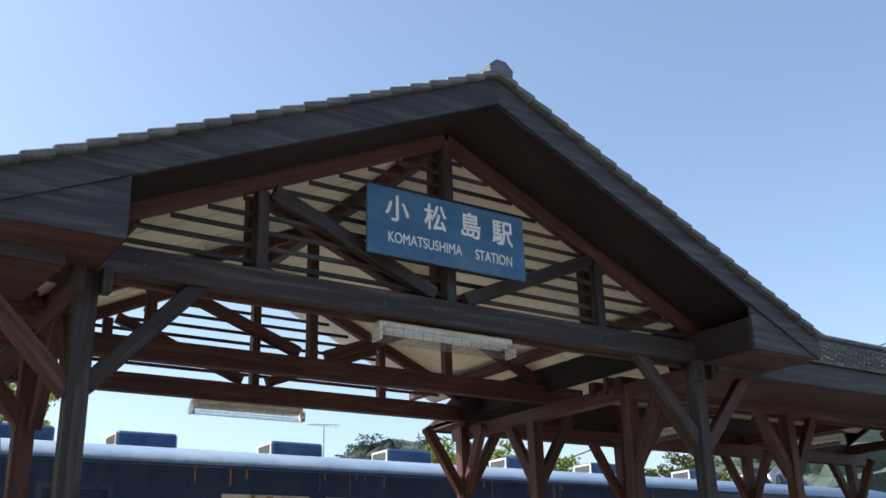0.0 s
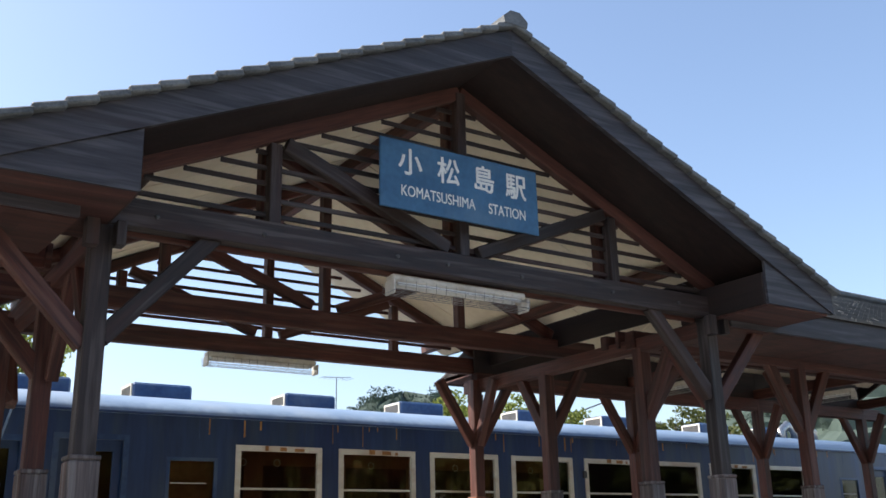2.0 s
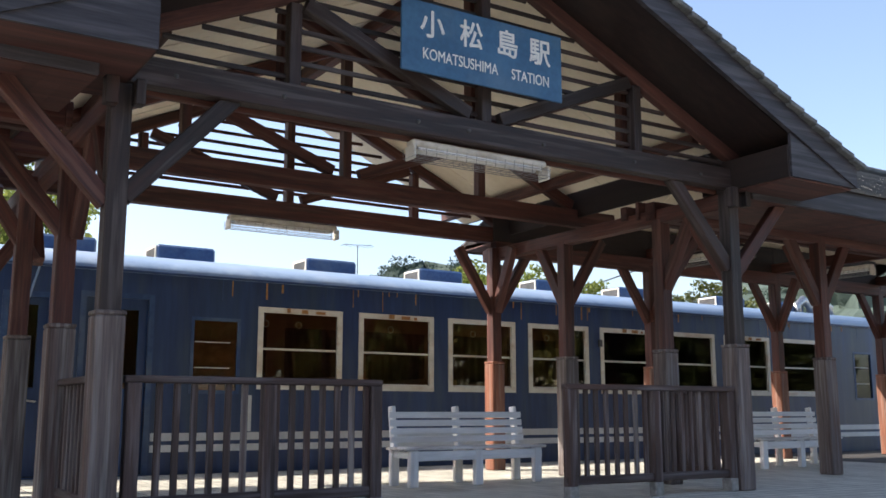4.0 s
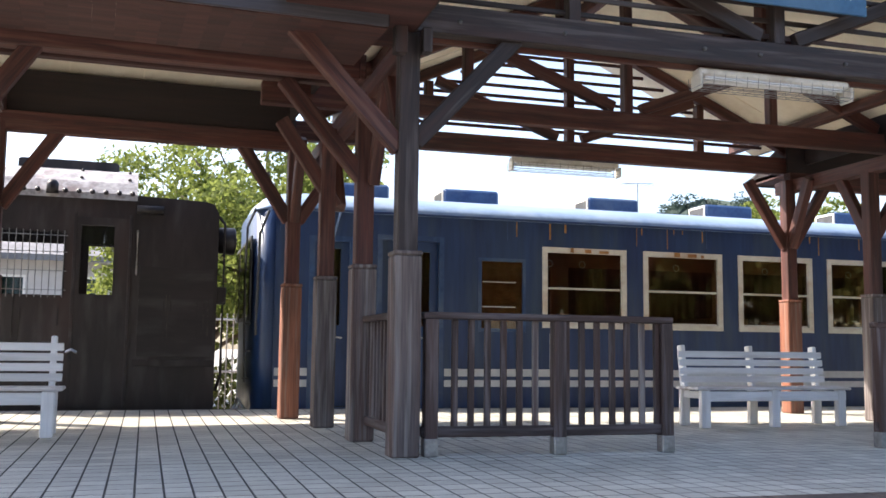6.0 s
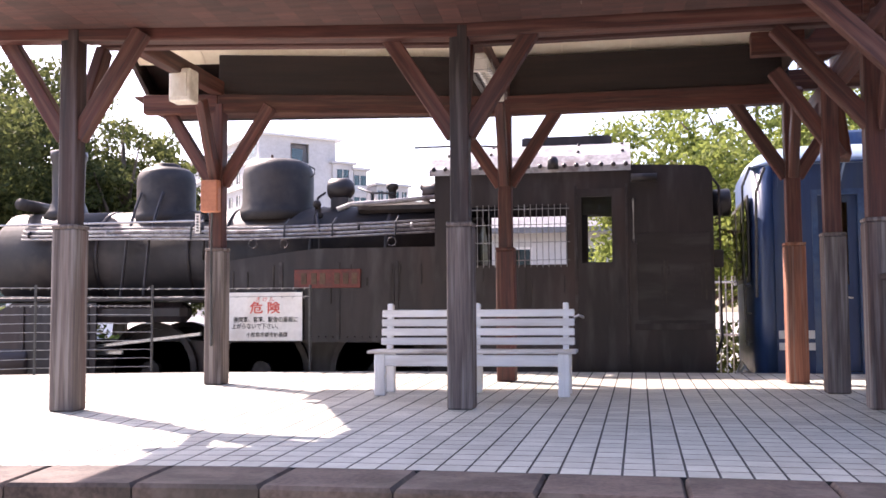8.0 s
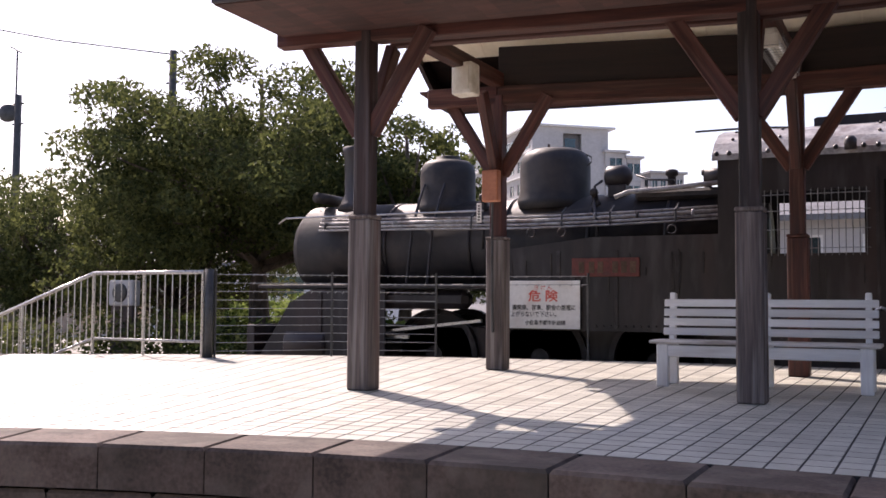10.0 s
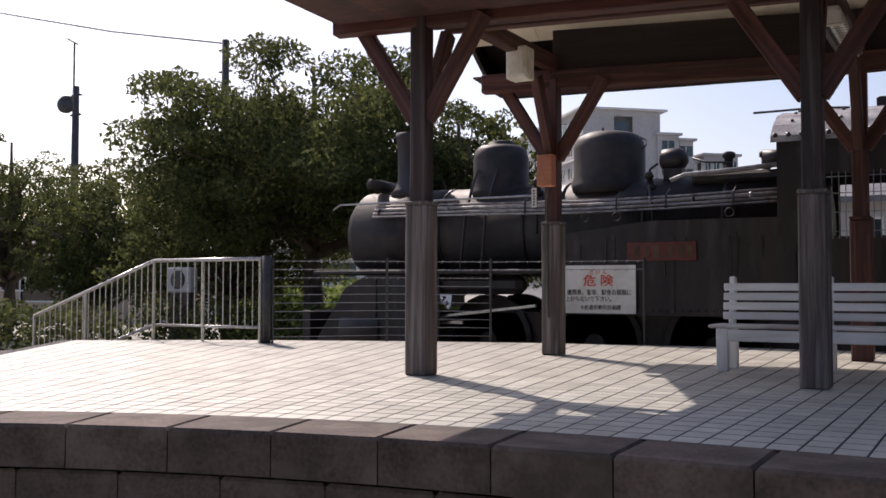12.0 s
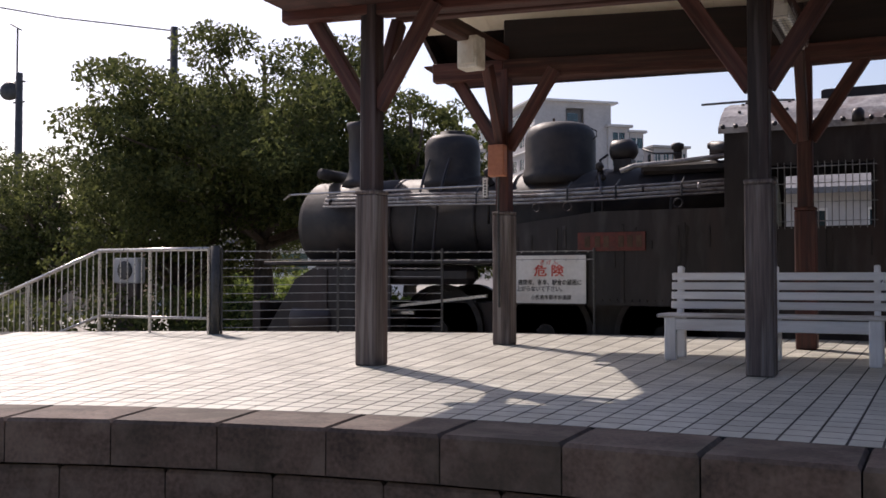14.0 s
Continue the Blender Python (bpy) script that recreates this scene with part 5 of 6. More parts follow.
    for x, r in ((-7.6, 0.43), (-6.1, 0.7), (-4.4, 0.7), (-2.7, 0.7), (0.3, 0.43)):
        for y in (YC - 0.62, YC + 0.5):
            wh = part("wheel", lathe_bm([(r, 0), (r, 0.12), (r - 0.08, 0.13), (r - 0.09, 0.05), (0.14, 0.05), (0.14, 0.15), (0.02, 0.15)], 30), BLACK_STEEL, root, "", pose(x, y + 0.12, BED + 0.17 + r, 90))
    part("front_apron", prism_bm([(-9.0, -0.35), (-6.6, -0.35), (-6.6, 0.9), (-7.9, 0.9), (-8.3, 0.7)], 0.04), BLACK_STEEL, root, "sooty plate over the cylinders", pose(0, YS + 0.03, 0))
    for x in (-7.75, -7.2, -6.75):
        bx("apron_rib", x, x + 0.05, YS + 0.005, YS + 0.03, -0.3, 0.85, BLACK_STEEL, root, "", 0.004)
    bx("air_tank", -6.9, -5.3, YS + 0.1, YS + 0.4, 0.62, 0.9, BLACK_STEEL, root, "", 0.1)
    # streaks of rust and lime on the sides
    rnd = random.Random(3)
    for i in range(34):
        x, z = rnd.choice([rnd.uniform(-4.6, -1.9), rnd.uniform(-1.6, 0.0), rnd.uniform(0.85, 1.7)]), rnd.choice([1.3, 1.38, 1.2])
        h = rnd.uniform(0.1, 0.55)
        bx("lime_streak", x, x + rnd.uniform(0.008, 0.02), YS - 0.0145, YS + 0.001, z - h, z, BOILER_STEEL, root, "pale run of lime", 0)
    return root


RIVET = to_mesh(lathe_bm([(0.016, 0), (0.012, 0.008), (0.004, 0.012)], 6), "rivet", BLACK_STEEL)
locomotive()


# ---- rails of the siding ----
def siding():
    root = thing("railway_track", "rusty rails on sleepers under the standing train", "track", (0, 14.1, BED), kind="structure")
    for y in (13.58, 14.65):
        beam("rail", (-30, y, BED + 0.1), (40, y, BED + 0.1), 0.065, 0.14, BLACK_STEEL, root)
    for i in range(90):
        beam("sleeper", (-30 + 0.75 * i, 13.1, BED + 0.02), (-30 + 0.75 * i, 15.1, BED + 0.02), 0.22, 0.06, WOOD_GREY, root)


siding()


# ---- railing, wire fence and ramp at the platform's end ----
def railing():
    root = thing("handrail", "brushed steel handrail with thin upright bars beside the ramp", "railing", (-8.5, 10.0, 0))
    a, b, c = Vector((-7.62, 10.0, 0)), Vector((-9.5, 10.0, 0)), Vector((-12.1, 10.1, -0.8))
    for p, q in ((a, b), (b, c)):
        up = Vector((0, 0, 1.08))
        part("top_rail", tube_bm([p + up, q + up], 0.026, 10), STEEL, root, "", None, True)
        part("bottom_rail", tube_bm([p + Vector((0, 0, 0.2)), q + Vector((0, 0, 0.2))], 0.018, 8), STEEL, root, "", None, True)
        n = int((q - p).length / 0.125)
        for i in range(1, n):
            r = p.lerp(q, i / n)
            part("bar", tube_bm([r + Vector((0, 0, 0.2)), r + up], 0.008, 6), STEEL, root)
    for p in (a, a.lerp(b, 0.52), b, b.lerp(c, 0.55), c):
        part("rail_post", tube_bm([p + Vector((0, 0, -0.25)), p + Vector((0, 0, 1.08))], 0.022, 8), STEEL, root)
    part("end_post", tube_bm([a + Vector((0.06, 0.05, -0.2)), a + Vector((0.06, 0.05, 1.12))], 0.06, 12), DARK_METAL, root, "thick dark end post", None, True)


railing()


def wire_fence():
    root = thing("wire_fence", "barbed wire fence strung along the platform's rear edge", "fence", (-7.5, 10.2, 0))
    pts = [Vector((-7.5, 10.1, 0)), Vector((-6.4, 11.1, 0)), Vector((-5.2, 11.75, 0)), Vector((-3.3, 12.3, 0))]
    for p in pts:
        part("wire_post", tube_bm([p, p + Vector((0, 0, 1.1))], 0.018, 6), DARK_METAL, root)
    for k in range(10):
        z = 0.08 + 0.108 * k
        last = pts if k > 7 else pts[:3]
        part("wire", tube_bm([p + Vector((0, 0, z + 0.01 * (i % 2))) for i, p in enumerate(last)], 0.0045, 5), WIRE, root)
        if k > 6:
            for p, q in zip(last, last[1:]):
                for j in range(14):
                    r = p.lerp(q, (j + 0.5) / 14) + Vector((0, 0, z))
                    part("barb", BARB, WIRE, root, "", Matrix.Translation(r))


BARB = to_mesh(tube_bm([(-0.012, 0, -0.012), (0, 0, 0.004), (0.012, 0, 0.014)], 0.005, 4), "barb", WIRE)
wire_fence()

ramp = part("ramp", prism_bm([(-13.0, -0.9), (-9.45, -0.02), (-8.9, -0.02), (-8.9, -0.94), (-13.0, -0.94)], 2.8), KERB, None, "", pose(0, 7.1, 0))
tagged(ramp, "concrete ramp falling away from the platform", "ramp", kind="structure")


def picket_fence():
    root = thing("picket_fence", "grey metal picket fence behind the track", "fence", (1.2, 16.6, BED))
    for z in (-0.6, 0.35, 1.2):
        part("rail", tube_bm([(1.2, 16.6, z), (4.4, 16.5, z)], 0.02, 6), STEEL, root)
    for i in range(33):
        x = 1.2 + 0.1 * i
        part("picket", tube_bm([(x, 16.6 - 0.003 * i, BED), (x, 16.6 - 0.003 * i, 1.3)], 0.012, 6), STEEL, root)


picket_fence()


# ---- trees and shrubs ----
def leaf_cloud(name, clumps, count, size, mat, parent, seed, flat=1.0, label=""):
    """Many small leaves scattered in clumps (x, y, z, radius), as one mesh."""
    r = np.random.RandomState(seed)
    c = np.array(clumps)
    w = c[:, 3] ** 2
    idx = r.choice(len(c), count, p=w / w.sum())
    d = r.normal(size=(count, 3))
    d /= np.linalg.norm(d, axis=1)[:, None]
    rad = c[idx, 3] * r.uniform(0.25, 1.0, count) ** 0.5
    pos = c[idx, :3] + d * rad[:, None] * np.array([1, 1, flat])
    u = r.normal(size=(count, 3))
    u /= np.linalg.norm(u, axis=1)[:, None]
    v = np.cross(u, r.normal(size=(count, 3)))
    v /= np.linalg.norm(v, axis=1)[:, None]
    s = size * r.uniform(0.6, 1.3, count)[:, None]
    q = np.stack([pos - u * s, pos - v * s * 0.5, pos + u * s, pos + v * s * 0.5], 1).reshape(-1, 3)
    me = bpy.data.meshes.new(name)
    n = count
    me.vertices.add(4 * n)
    me.vertices.foreach_set("co", q.ravel())
    me.loops.add(4 * n)
    me.loops.foreach_set("vertex_index", np.arange(4 * n, dtype=np.int32))
    me.polygons.add(n)
    me.polygons.foreach_set("loop_start", np.arange(0, 4 * n, 4, dtype=np.int32))
    me.update(calc_edges=True)
    me.materials.append(mat)
    return part(name, me, mat, parent, label)


def tree(x, y, base, top, spread, leaves, size, mat, seed, label, bare=0.3, dense=1.0, group=""):
    """A tapered trunk with forked limbs, and a crown of leaves clustered round their ends."""
    rnd = random.Random(seed)
    root = thing("tree", label, "tree", (x, y, base), group)
    h = top - base
    tr = 0.035 * h
    fork = base + h * bare
    part("trunk", tube_bm([(x, y, base - 0.1), (x + 0.05, y, base + h * bare * 0.5), (x - 0.03, y + 0.05, fork), (x + 0.04, y, base + h * 0.62), (x, y, base + h * 0.9)], [tr * 1.3, tr, tr * 0.85, tr * 0.5, tr * 0.15], 9), BARK, root, "", None, True)
    clumps = []
    # limb ends spread over a dome, each with its own drooping clusters of leaves
    zc, hc, n = fork + 0.42 * (top - fork), 0.5 * (top - fork), 38
    for i in range(n):
        up = -0.5 + 1.42 * (i + 0.5) / n
        out = math.sqrt(1 - up * up) * rnd.uniform(0.68, 0.92)
        a = 2.4 * i + 1.1 * seed + rnd.uniform(-0.25, 0.25)
        tip = Vector((x + spread * out * math.cos(a), y + spread * out * math.sin(a), zc + hc * up * rnd.uniform(0.78, 0.95)))
        root_z = min(base + h * 0.8, fork + max(0.0, tip.z - fork) * 0.45)
        foot = Vector((x, y, root_z))
        mid = foot.lerp(tip, 0.5) + Vector((0, 0, 0.04 * h))
        part("limb", tube_bm([foot, mid, tip], [tr * 0.35, tr * 0.2, tr * 0.05], 6), BARK, root, "", None, True)
        for g, k in ((1.0, 5), (0.72, 3), (0.45, 2)):
            p = foot.lerp(tip, g)
            for _ in range(k):
                clumps.append((p.x + rnd.gauss(0, 0.11 * spread), p.y + rnd.gauss(0, 0.11 * spread), p.z + rnd.gauss(0, 0.035 * h), spread * rnd.uniform(0.07, 0.16) * dense))
    leaf_cloud("crown", clumps, leaves, size, mat, root, seed, 0.6)
    return root


DEEP = "broad dark green leafy tree beyond the platform"
tree(-13.6, 19.0, BED, 6.8, 4.7, 120000, 0.06, LEAVES, 23, DEEP, 0.24, 1.05, "park trees")
tree(-9.9, 19.5, BED, 5.4, 2.3, 30000, 0.062, LEAVES, 12, DEEP, 0.15, 1.1, "park trees")
tree(-17.2, 20.0, BED, 4.9, 3.0, 32000, 0.062, LEAVES, 13, DEEP, 0.1, 1.1, "park trees")
tree(-22.3, 20.5, BED, 4.9, 2.7, 30000, 0.06, LEAVES, 14, "slim green street tree with airy crown", 0.08, 1.0, "park trees")
tree(-27.5, 21.0, BED, 6.2, 3.2, 30000, 0.065, LEAVES, 15, DEEP, 0.15, 1.0, "park trees")
tree(3.4, 20.5, BED, 5.8, 4.0, 60000, 0.062, LEAVES_LIGHT, 16, "yellow-green deciduous tree behind the train", 0.18, 1.05, "trees behind the train")
tree(2.4, 22.0, BED, 4.8, 2.2, 22000, 0.062, LEAVES_LIGHT, 17, "yellow-green deciduous tree behind the train", 0.2, 0.8, "trees behind the train")
tree(18.6, 23.0, BED, 5.8, 2.6, 24000, 0.075, LEAVES_LIGHT, 18, "yellow-green deciduous tree behind the train", 0.2, 0.9, "trees behind the train")
tree(22.6, 23.5, BED, 5.6, 2.6, 24000, 0.075, LEAVES_LIGHT, 19, "yellow-green deciduous tree behind the train", 0.2, 0.9, "trees behind the train")
tree(30.5, 25.0, BED, 6.2, 3.2, 26000, 0.08, LEAVES, 20, "dark green leafy tree behind the train", 0.2, 0.9, "trees behind the train")
for i, (tx, ty) in enumerate(((-10, -11), (-3, -12), (4, -11), (11, -12), (19, -11), (28, -13), (37, -12), (46, -13))):
    tree(tx, ty, BED, 7.5 + i % 2, 4.6, 7000, 0.26, LEAVES, 30 + i, "broad green tree across the yard", 0.2, 1.1, "trees across the yard")

rs = np.random.RandomState(4)
# the second run of clumps is added to darken the gap behind the train
hedge = leaf_cloud("hedge", [(-31 + 1.0 * i + rs.uniform(-0.3, 0.3), 15.6 + rs.uniform(-0.6, 0.8), -0.35 + rs.uniform(-0.2, 0.2), 0.8) for i in range(23)] + [(1.2 + 0.5 * i, 17.5, -0.2 + 0.2 * (i % 2), 0.7) for i in range(6)], 15000, 0.08, LEAVES, None, 41)
tagged(hedge, "low dark clipped hedge under the trees, clumps added behind the train", "hedge", kind="stuff")
grass = leaf_cloud("grass", [(-13.5 + 0.45 * i, 18.2 + rs.uniform(-1, 1), BED + 0.55, 0.75) for i in range(20)] + [(-21.5 + 0.3 * i, 25 + rs.uniform(-0.6, 0.6), BED + 0.5 + 0.75 * (i % 2), 0.7) for i in range(20)], 14000, 0.11, GRASS, None, 42)
tagged(grass, "tall sunlit dry grass behind the engine", "grass", kind="stuff")



def outdoor_unit():
    root = thing("outdoor_unit", "white air conditioner outdoor unit with round dark grille", "air conditioner", (-14.85, 16.0, BED))
    box("case", -15.2, -14.5, 15.85, 16.1, 0.6, 1.15, SHADED_WHITE, root, "", 0.03)
    box("stand", -15.15, -14.55, 15.88, 16.08, BED, 0.6, KERB, root, "", 0.02)
    part("grille", lathe_bm([(0.2, 0), (0.2, 0.03), (0.17, 0.04), (0.04, 0.05)], 24), DARK_METAL, root, "round dark grille", pose(-14.85, 15.85, 0.88, 90), True)


outdoor_unit()


# ---- buildings and poles ----
def block(name, label, x0, x1, y0, y1, z1, rows, cols, mat, glass=BLUE_GLASS, roof=True, category="building", skip=0, wide=0.3):
    """A far building: front wall with real window openings, sides, roof slab."""
    root = thing(name, label, category, ((x0 + x1) / 2, y0, BED))
    w, h = x1 - x0, z1 - BED
    holes = [(x0 + w * (c + 0.5 - wide) / cols, x0 + w * (c + 0.5 + wide) / cols, BED + h * (r + 0.32) / rows, BED + h * (r + 0.78) / rows) for r in range(skip, rows) for c in range(cols)]
    part("front_wall", wall_bm(x0, x1, BED, z1, 0.3, holes), mat, root, "", pose(0, y0, 0))
    for a, b, c, d in holes:
        wd = box("window", a, b, y0 + 0.14, y0 + 0.18, c, d, glass, root, "", 0)
        box("window_mullion", (a + b) / 2 - 0.04, (a + b) / 2 + 0.04, y0 + 0.08, y0 + 0.13, c, d, STRIPE_WHITE, wd, "", 0)
    n = max(2, int((y1 - y0) / 3))
    sides = [(y0 + 0.3 + (y1 - y0 - 0.3) * (c + 0.25) / n, y0 + 0.3 + (y1 - y0 - 0.3) * (c + 0.75) / n, BED + h * (r + 0.32) / rows, BED + h * (r + 0.78) / rows) for r in range(rows) for c in range(n)]
    for x in (x0, x1):
        part("side_wall", wall_bm(y0 + 0.3, y1, BED, z1, 0.3, sides), mat, root, "", pose(x + (0.3 if x == x0 else 0), 0, 0, 0, 0, 90))
        for a, b, c, d in sides:
            box("window", x + (0.1 if x == x0 else -0.14), x + (0.14 if x == x0 else -0.1), a, b, c, d, glass, root, "", 0)
    box("rear_wall", x0, x1, y1, y1 + 0.3, BED, z1, mat, root, "", 0)
    if roof:
        box("roof_slab", x0 - 0.4, x1 + 0.4, y0 - 0.5, y1 + 0.4, z1, z1 + 0.35, mat, root, "", 0.03)
    for r in range(1, rows):
        z = BED + h * r / rows
        if skip == 0:
            box("floor_band", x0 - 0.1, x1 + 0.1, y0 - 0.14, y0 - 0.002, z - 0.12, z + 0.12, mat, root, "", 0.02)
    return root


def apartment():
    """A corner-on block of flats: blank end with one recess, windowed flank with a glazed top storey."""
    root = thing("apartment_building", "white multi-storey building with blue glazed top storey far beyond the engine", "building", (5, 0, BED))
    L, D, H, S = 11.5, 33.0, 25.4, 3.25
    part("end_wall", wall_bm(0, L, BED, H, 0.3, [(4.6, 7.4, 21.9, 24.6)]), SHADED_WHITE, root)
    # roof grey here paints in the shade of the recess
    box("recess_wall", 4.6, 7.4, 0.9, 1.0, 21.9, 24.6, ROOF_GREY, root, "recess wall darkened in place of shade", 0)
    box("recess_window", 5.2, 6.8, 0.82, 0.88, 22.3, 24.0, BLUE_GLASS, root, "", 0)
    holes = [(1.2 + 3.1 * c, 2.9 + 3.1 * c, 22.0 - S * r + 0.7, 22.0 - S * r + 2.3) for r in range(1, 7) for c in range(10)] + [(0.8, 27.0, 22.4, 24.5)]
    part("flank_wall", wall_bm(0.3, D, BED, H, 0.3, holes), SHADED_WHITE, root, "", pose(0.3, 0, 0, 0, 0, 90))
    for a, b, c, d in holes[:-1]:
        wd = box("window", 0.1, 0.15, a, b, c, d, BLUE_GLASS, root, "", 0)
        box("window_mullion", 0.05, 0.09, (a + b) / 2 - 0.05, (a + b) / 2 + 0.05, c, d, STRIPE_WHITE, wd, "", 0)
    for k in range(13):
        box("glazing_panel", 0.08, 0.12, 0.85 + 2.01 * k, 2.76 + 2.01 * k, 22.4, 24.5, BLUE_GLASS, root, "pale blue glass", 0)
    for r in range(0, 7):
        box("floor_band", -0.35, -0.002, 0.0, D, 22.0 - S * r - 0.2, 22.0 - S * r, PLASTER, root, "", 0.02)
    box("inner_core", 1.2, L - 0.4, 1.2, D - 0.5, BED, H - 0.6, SHADED_WHITE, root, "", 0)
    box("far_wall", L - 0.3, L, 0.3, D, BED, H, SHADED_WHITE, root, "", 0)
    box("roof_slab", -0.6, L + 0.9, -0.6, D + 0.4, H, H + 0.3, PLASTER, root, "", 0.03)
    box("roof_house", 2.0, 9.0, 3.0, 10.0, H + 0.3, H + 1.0, PLASTER, root, "", 0.03)


HERE[0] = pose(-47.7, 125, 0, 0, 0, 42)
apartment()
HERE[0] = pose(-39.3, 132, 0, 0, 0, 42)
block("office_building", "white office wing with blue-green glazed corner", 0, 3.2, 0, 6, 22.1, 7, 1, SHADED_WHITE, wide=0.3)
block("office_building", "blue-green glazed corner of the office wing", 3.3, 5.4, 0, 6, 21.4, 7, 1, SHADED_WHITE, wide=0.47)
HERE[0] = pose(-37, 141, 0, 0, 0, 42)
block("office_building", "low pale office wing with grey windows", 2.0, 7.5, 0, 5, 20.2, 6, 4, SHADED_WHITE)
HERE[0] = Matrix()


def house(x0, x1, y0, y1, eave, ridge, mat, label):
    root = thing("house", label, "house", ((x0 + x1) / 2, y0, BED))
    w = x1 - x0
    holes = [(x0 + w * 0.15, x0 + w * 0.35, eave - 1.5, eave - 0.5), (x0 + w * 0.6, x0 + w * 0.82, eave - 1.5, eave - 0.5), (x0 + w * 0.3, x0 + w * 0.6, BED + 0.9, BED + 2.2)]
    part("front_wall", wall_bm(x0, x1, BED, eave, 0.2, holes), mat, root, "", pose(0, y0, 0))
    for a, b, c, d in holes:
        wd = box("window", a, b, y0 + 0.1, y0 + 0.13, c, d, BLUE_GLASS, root, "", 0)
        part("window_frame", frame_bm(b - a, d - c, 0.07, 0.06), STRIPE_WHITE, wd, "", pose((a + b) / 2, y0 + 0.02, (c + d) / 2))
    for x in (x0, x1 - 0.2):
        box("side_wall", x, x + 0.2, y0 + 0.2, y1, BED, eave, mat, root, "", 0)
    box("rear_wall", x0, x1, y1, y1 + 0.2, BED, eave, mat, root, "", 0)
    ym = (y0 + y1) / 2
    part("roof", prism_bm([(y0 - 0.6, eave - 0.1), (ym, ridge), (y1 + 0.8, eave - 0.1), (y1 + 0.8, eave + 0.08), (ym, ridge + 0.2), (y0 - 0.6, eave + 0.08)], w + 1.2), ROOF_GREY, root, "", pose(x1 + 0.6, 0, 0, 0, 0, 90) @ Matrix.Diagonal((1, 1, 1, 1)))
    return root


house(24.5, 33.5, 29, 36, 4.4, 5.6, PLASTER_TAN, "tan house with grey roof beyond the train")
house(40, 52, 34, 42, 4.8, 6.4, PLASTER_TAN, "tan house with dark grey roof beyond the train")
house(-46, -36, 33, 40, 2.0, 4.0, PLASTER_TAN, "low tan house behind the street trees")
house(-33, -22, 36, 42, 2.4, 4.4, PLASTER, "pale house with grey roof behind the trees")
# added house: it blocks the bright sky behind the cab's openings
house(-3.6, 0.7, 31, 36, 3.3, 4.5, SHADED_WHITE, "pale grey house added to dim the engine cab windows")
house(-12, -1, -26, -19, 4.6, 6.4, PLASTER, "white house across the yard")


def pole(x, y, top, label, mast=0.0):
    root = thing("utility_pole", label, "pole", (x, y, BED), "utility poles")
    part("shaft", tube_bm([(x, y, BED), (x, y, top)], [0.2, 0.15], 12), DARK_METAL, root, "", None, True)
    for z in (top - 0.4, top - 1.3):
        beam("cross_arm", (x - 0.35, y, z), (x + 0.35, y, z), 0.07, 0.07, DARK_METAL, root)
    if mast:
        part("mast", tube_bm([(x - 0.15, y, top - 1), (x - 0.15, y, top + mast)], 0.04, 8), DARK_METAL, root)
        beam("antenna_arm", (x - 0.6, y, top + mast + 0.25), (x + 0.1, y, top + mast - 0.1), 0.08, 0.05, DARK_METAL, root)
        beam("antenna_arm", (x - 0.2, y, top + mast - 2.4), (x + 0.6, y, top + mast - 2.45), 0.03, 0.03, DARK_METAL, root)
        part("dish", lathe_bm([(0.45, 0), (0.35, 0.1), (0.1, 0.15)], 20), DARK_METAL, root, "round dish", pose(x - 0.35, y - 0.2, top - 0.8, 80, 0, 30), True)
    return root


pole(-35.3, 30, 9.8, "dark utility pole with antenna mast and dish", 2.0)
pole(-26.4, 30, 10.8, "dark utility pole above the tree tops")
wire1 = part("overhead_wire", tube_bm([(-60, 30, 18.6), (-50, 30, 16.1), (-40.9, 30, 13.95), (-33, 30, 12.0), (-26.4, 30, 10.65)], 0.03, 5), DARK_METAL, None)
tagged(wire1, "thin dark overhead wire between poles", "cable")
pole(60, 26, 16.2, "tall utility pole beyond the canopy")
wire2 = part("overhead_wire", tube_bm([(29, 32.5, 5.7), (40, 30, 9.6), (60, 26, 16)], 0.03, 5), DARK_METAL, None)
tagged(wire2, "thin dark overhead wire above the canopy", "cable")


def antenna(x, y, top):
    root = thing("television_aerial", "thin television aerial on a mast beyond the coach", "aerial", (x, y, BED))
    part("mast", tube_bm([(x, y, BED), (x, y, top)], 0.018, 6), DARK_METAL, root)
    beam("boom", (x - 0.6, y, top), (x + 0.6, y, top + 0.08), 0.018, 0.018, DARK_METAL, root)
    for i in range(7):
        beam("element", (x - 0.55 + 0.18 * i, y - 0.25, top), (x - 0.55 + 0.18 * i, y + 0.25, top), 0.01, 0.01, DARK_METAL, root, bevel=0)


antenna(17.6, 30, 6.6)


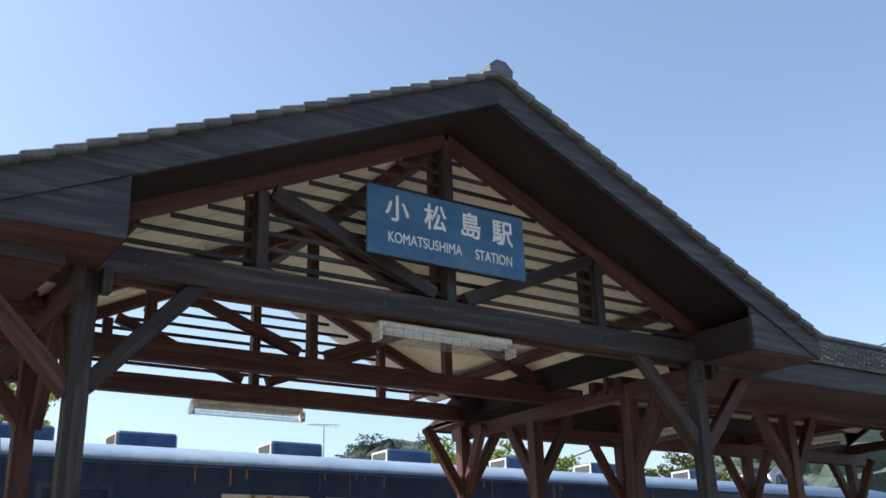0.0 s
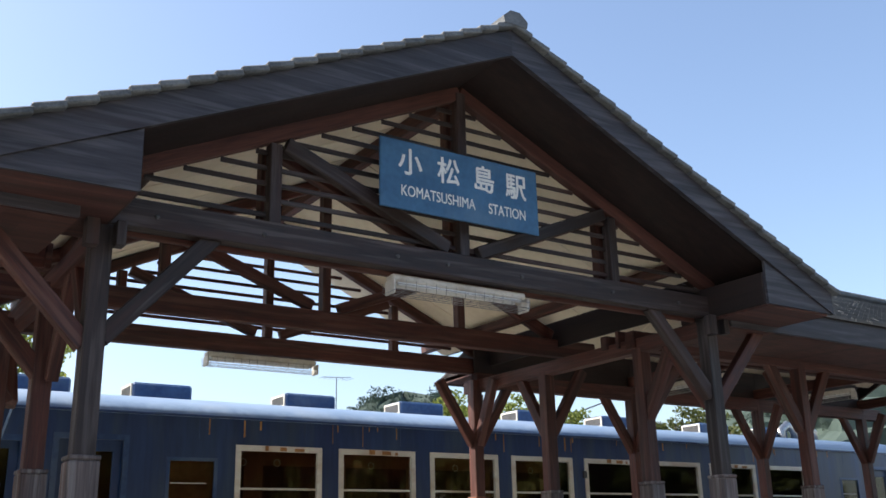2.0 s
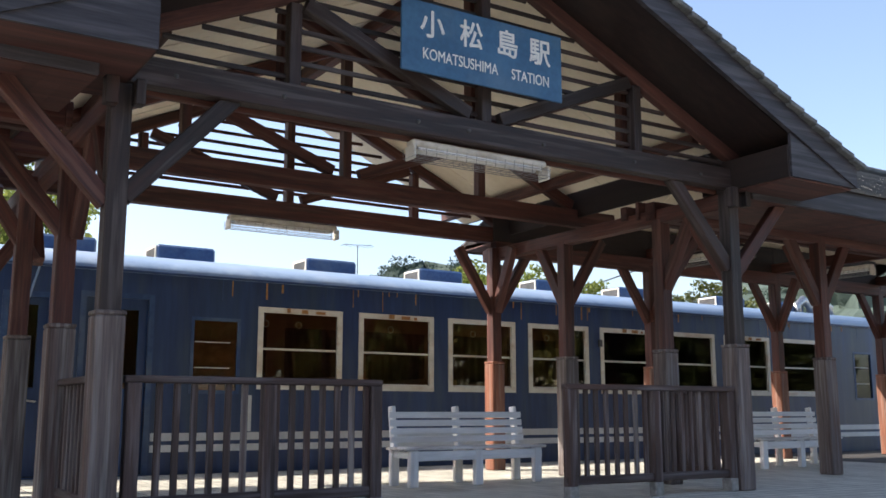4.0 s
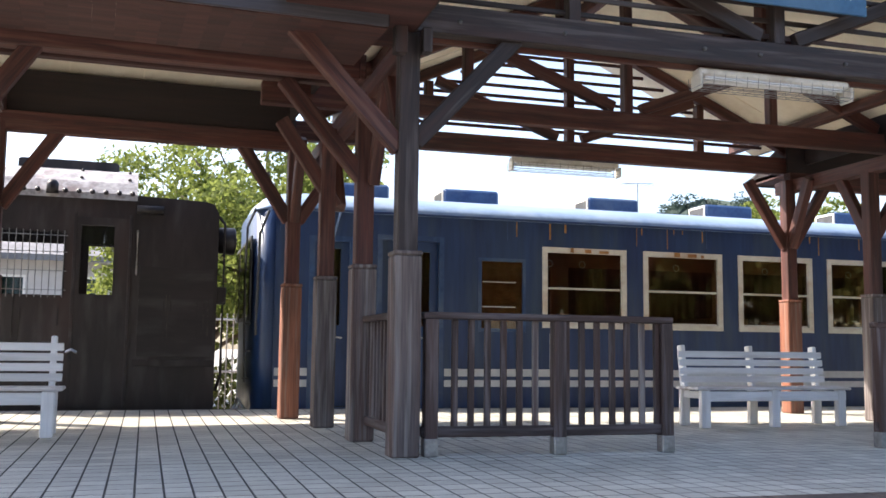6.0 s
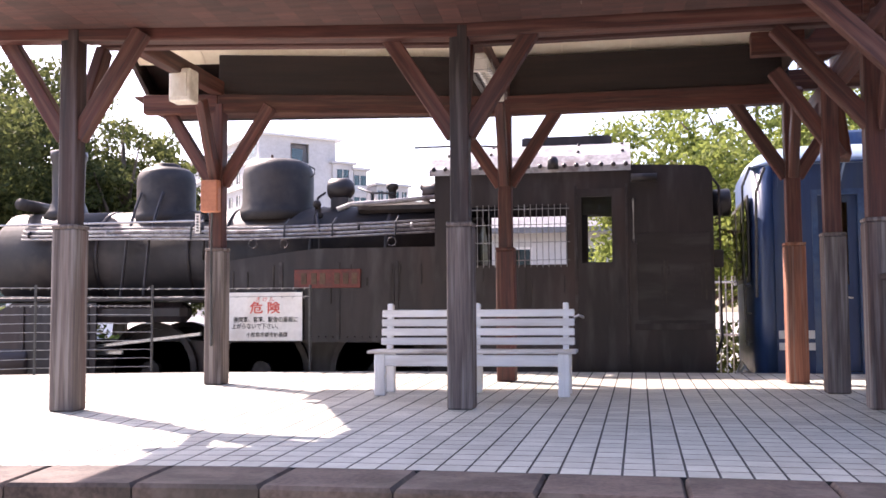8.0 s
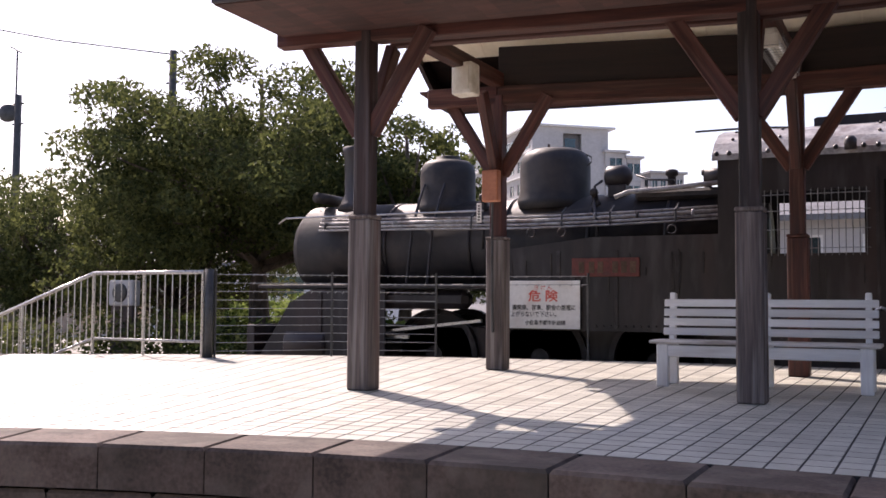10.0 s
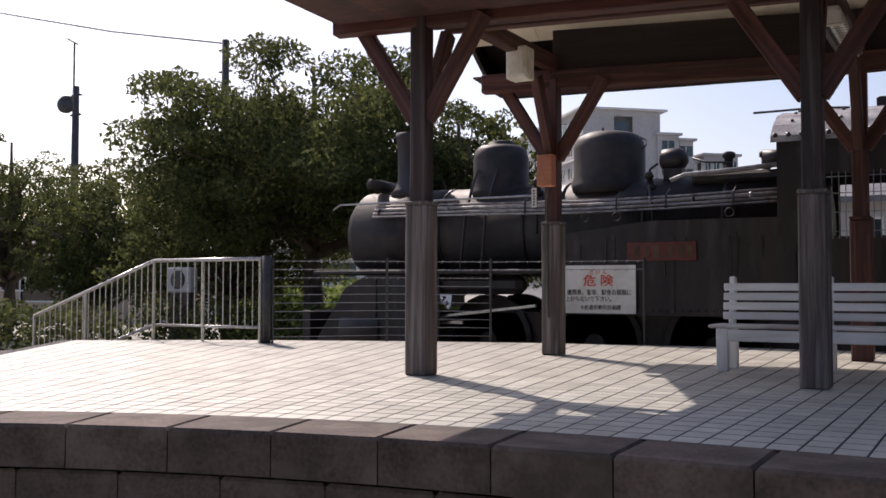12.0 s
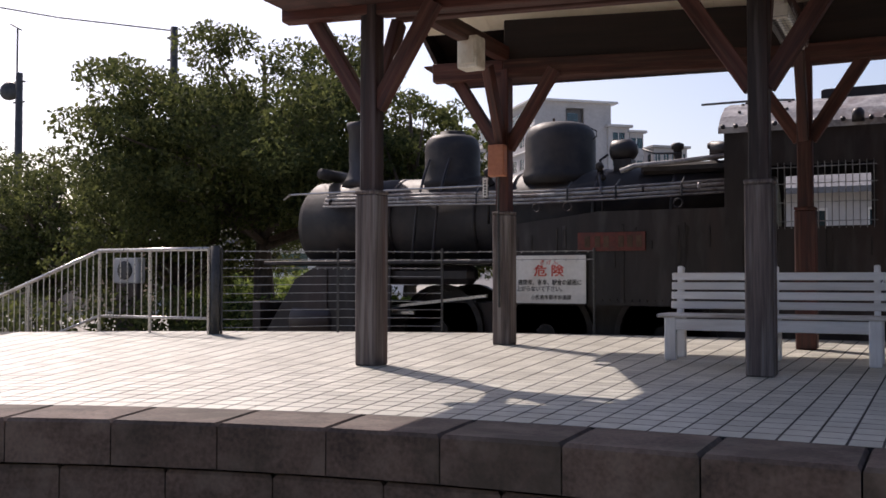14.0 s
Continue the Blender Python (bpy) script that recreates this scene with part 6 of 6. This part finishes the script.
def hill(x, y, r, top, seed, label, stretch=1.0):
    root = thing("wooded_hill", label, "hill", (x, y, BED), kind="structure")
    rnd = random.Random(seed)
    rings = []
    n, m = 14, 64
    for i in range(n + 1):
        f = i / n
        rr = r * math.sqrt(max(0, 1 - f ** 2.2)) + 0.5
        rings.append([(x + stretch * rr * math.cos(2 * math.pi * k / m) * (1 + 0.08 * rnd.uniform(-1, 1)), y + rr * math.sin(2 * math.pi * k / m), BED + (top - BED) * f + rnd.uniform(-0.04, 0.04) * top * (i > 0)) for k in range(m)])
    part("slope", loft_bm(rings), HILL_GREEN, root)
    clumps = []
    for k in range(500):
        i, j = rnd.randrange(n), rnd.randrange(m)
        p = rings[i][j]
        clumps.append((p[0], p[1], p[2] + 1.5, 3.5))
    leaf_cloud("woods", clumps, 24000, 0.65, HILL_LEAVES, root, seed)
    return root


hill(200, 300, 40, 55, 51, "small wooded hill on the skyline", 0.9)
hill(620, 330, 190, 105, 52, "long wooded hill behind the roofs")


# ---- kerb stones, tiles and other pieces of the platform ----
def kerb_stone(s0, s1, d0, d1, z0, z1, name="kerb_stone"):
    g = 0.004
    quad = [paved(s0 + g, d0), paved(s1 - g, d0), paved(s1 - g, d1), paved(s0 + g, d1)]
    v, f = [], []
    add_block(v, f, quad, z0, z1, 0.018)
    me = raw_mesh(name, v, f, KERB)
    return part(name, me, KERB, platform)


KERB_LEN = 0.6
for i in range(int((ARC + 13) / KERB_LEN)):
    s0 = -ARC + KERB_LEN * i
    kerb_stone(s0, s0 + KERB_LEN, -0.5, -0.012, -0.22, 0.003)
for i in range(int((ARC + 5) / KERB_LEN)):
    s0 = -ARC + KERB_LEN * (i + 0.5)
    kerb_stone(s0, s0 + KERB_LEN, -0.48, -0.1, -0.56, -0.235, "wall_block")

TW, TL = 0.1425, 0.178


rv, rf, near = [], [], 0
cols0, cols1, nrow = -int(ARC / TW), int(15.0 / TW), int(BACK / TL)
for c in range(cols0, cols1):
    for r in range(nrow):
        s0, s1, d0, d1 = c * TW + 0.006, (c + 1) * TW - 0.006, r * TL + 0.009, (r + 1) * TL - 0.009
        if r == 10:
            d1 -= 0.008
        quad = [paved(s0, d0), paved(s1, d0), paved(s1, d1), paved(s0, d1)]
        if -6 <= c < 24 and r < 10:
            near += 1
            v, f = [], []
            add_block(v, f, quad, -0.01, 0.0, 0.0008)
            part("tile", raw_mesh("tile", v, f, TILE), TILE, platform)
        else:
            add_block(rv, rf, quad, -0.01, 0.0, 0.0008)
rest = part("tiles", raw_mesh("tiles", rv, rf, TILES), TILES, platform)
tagged(rest, kind="stuff")
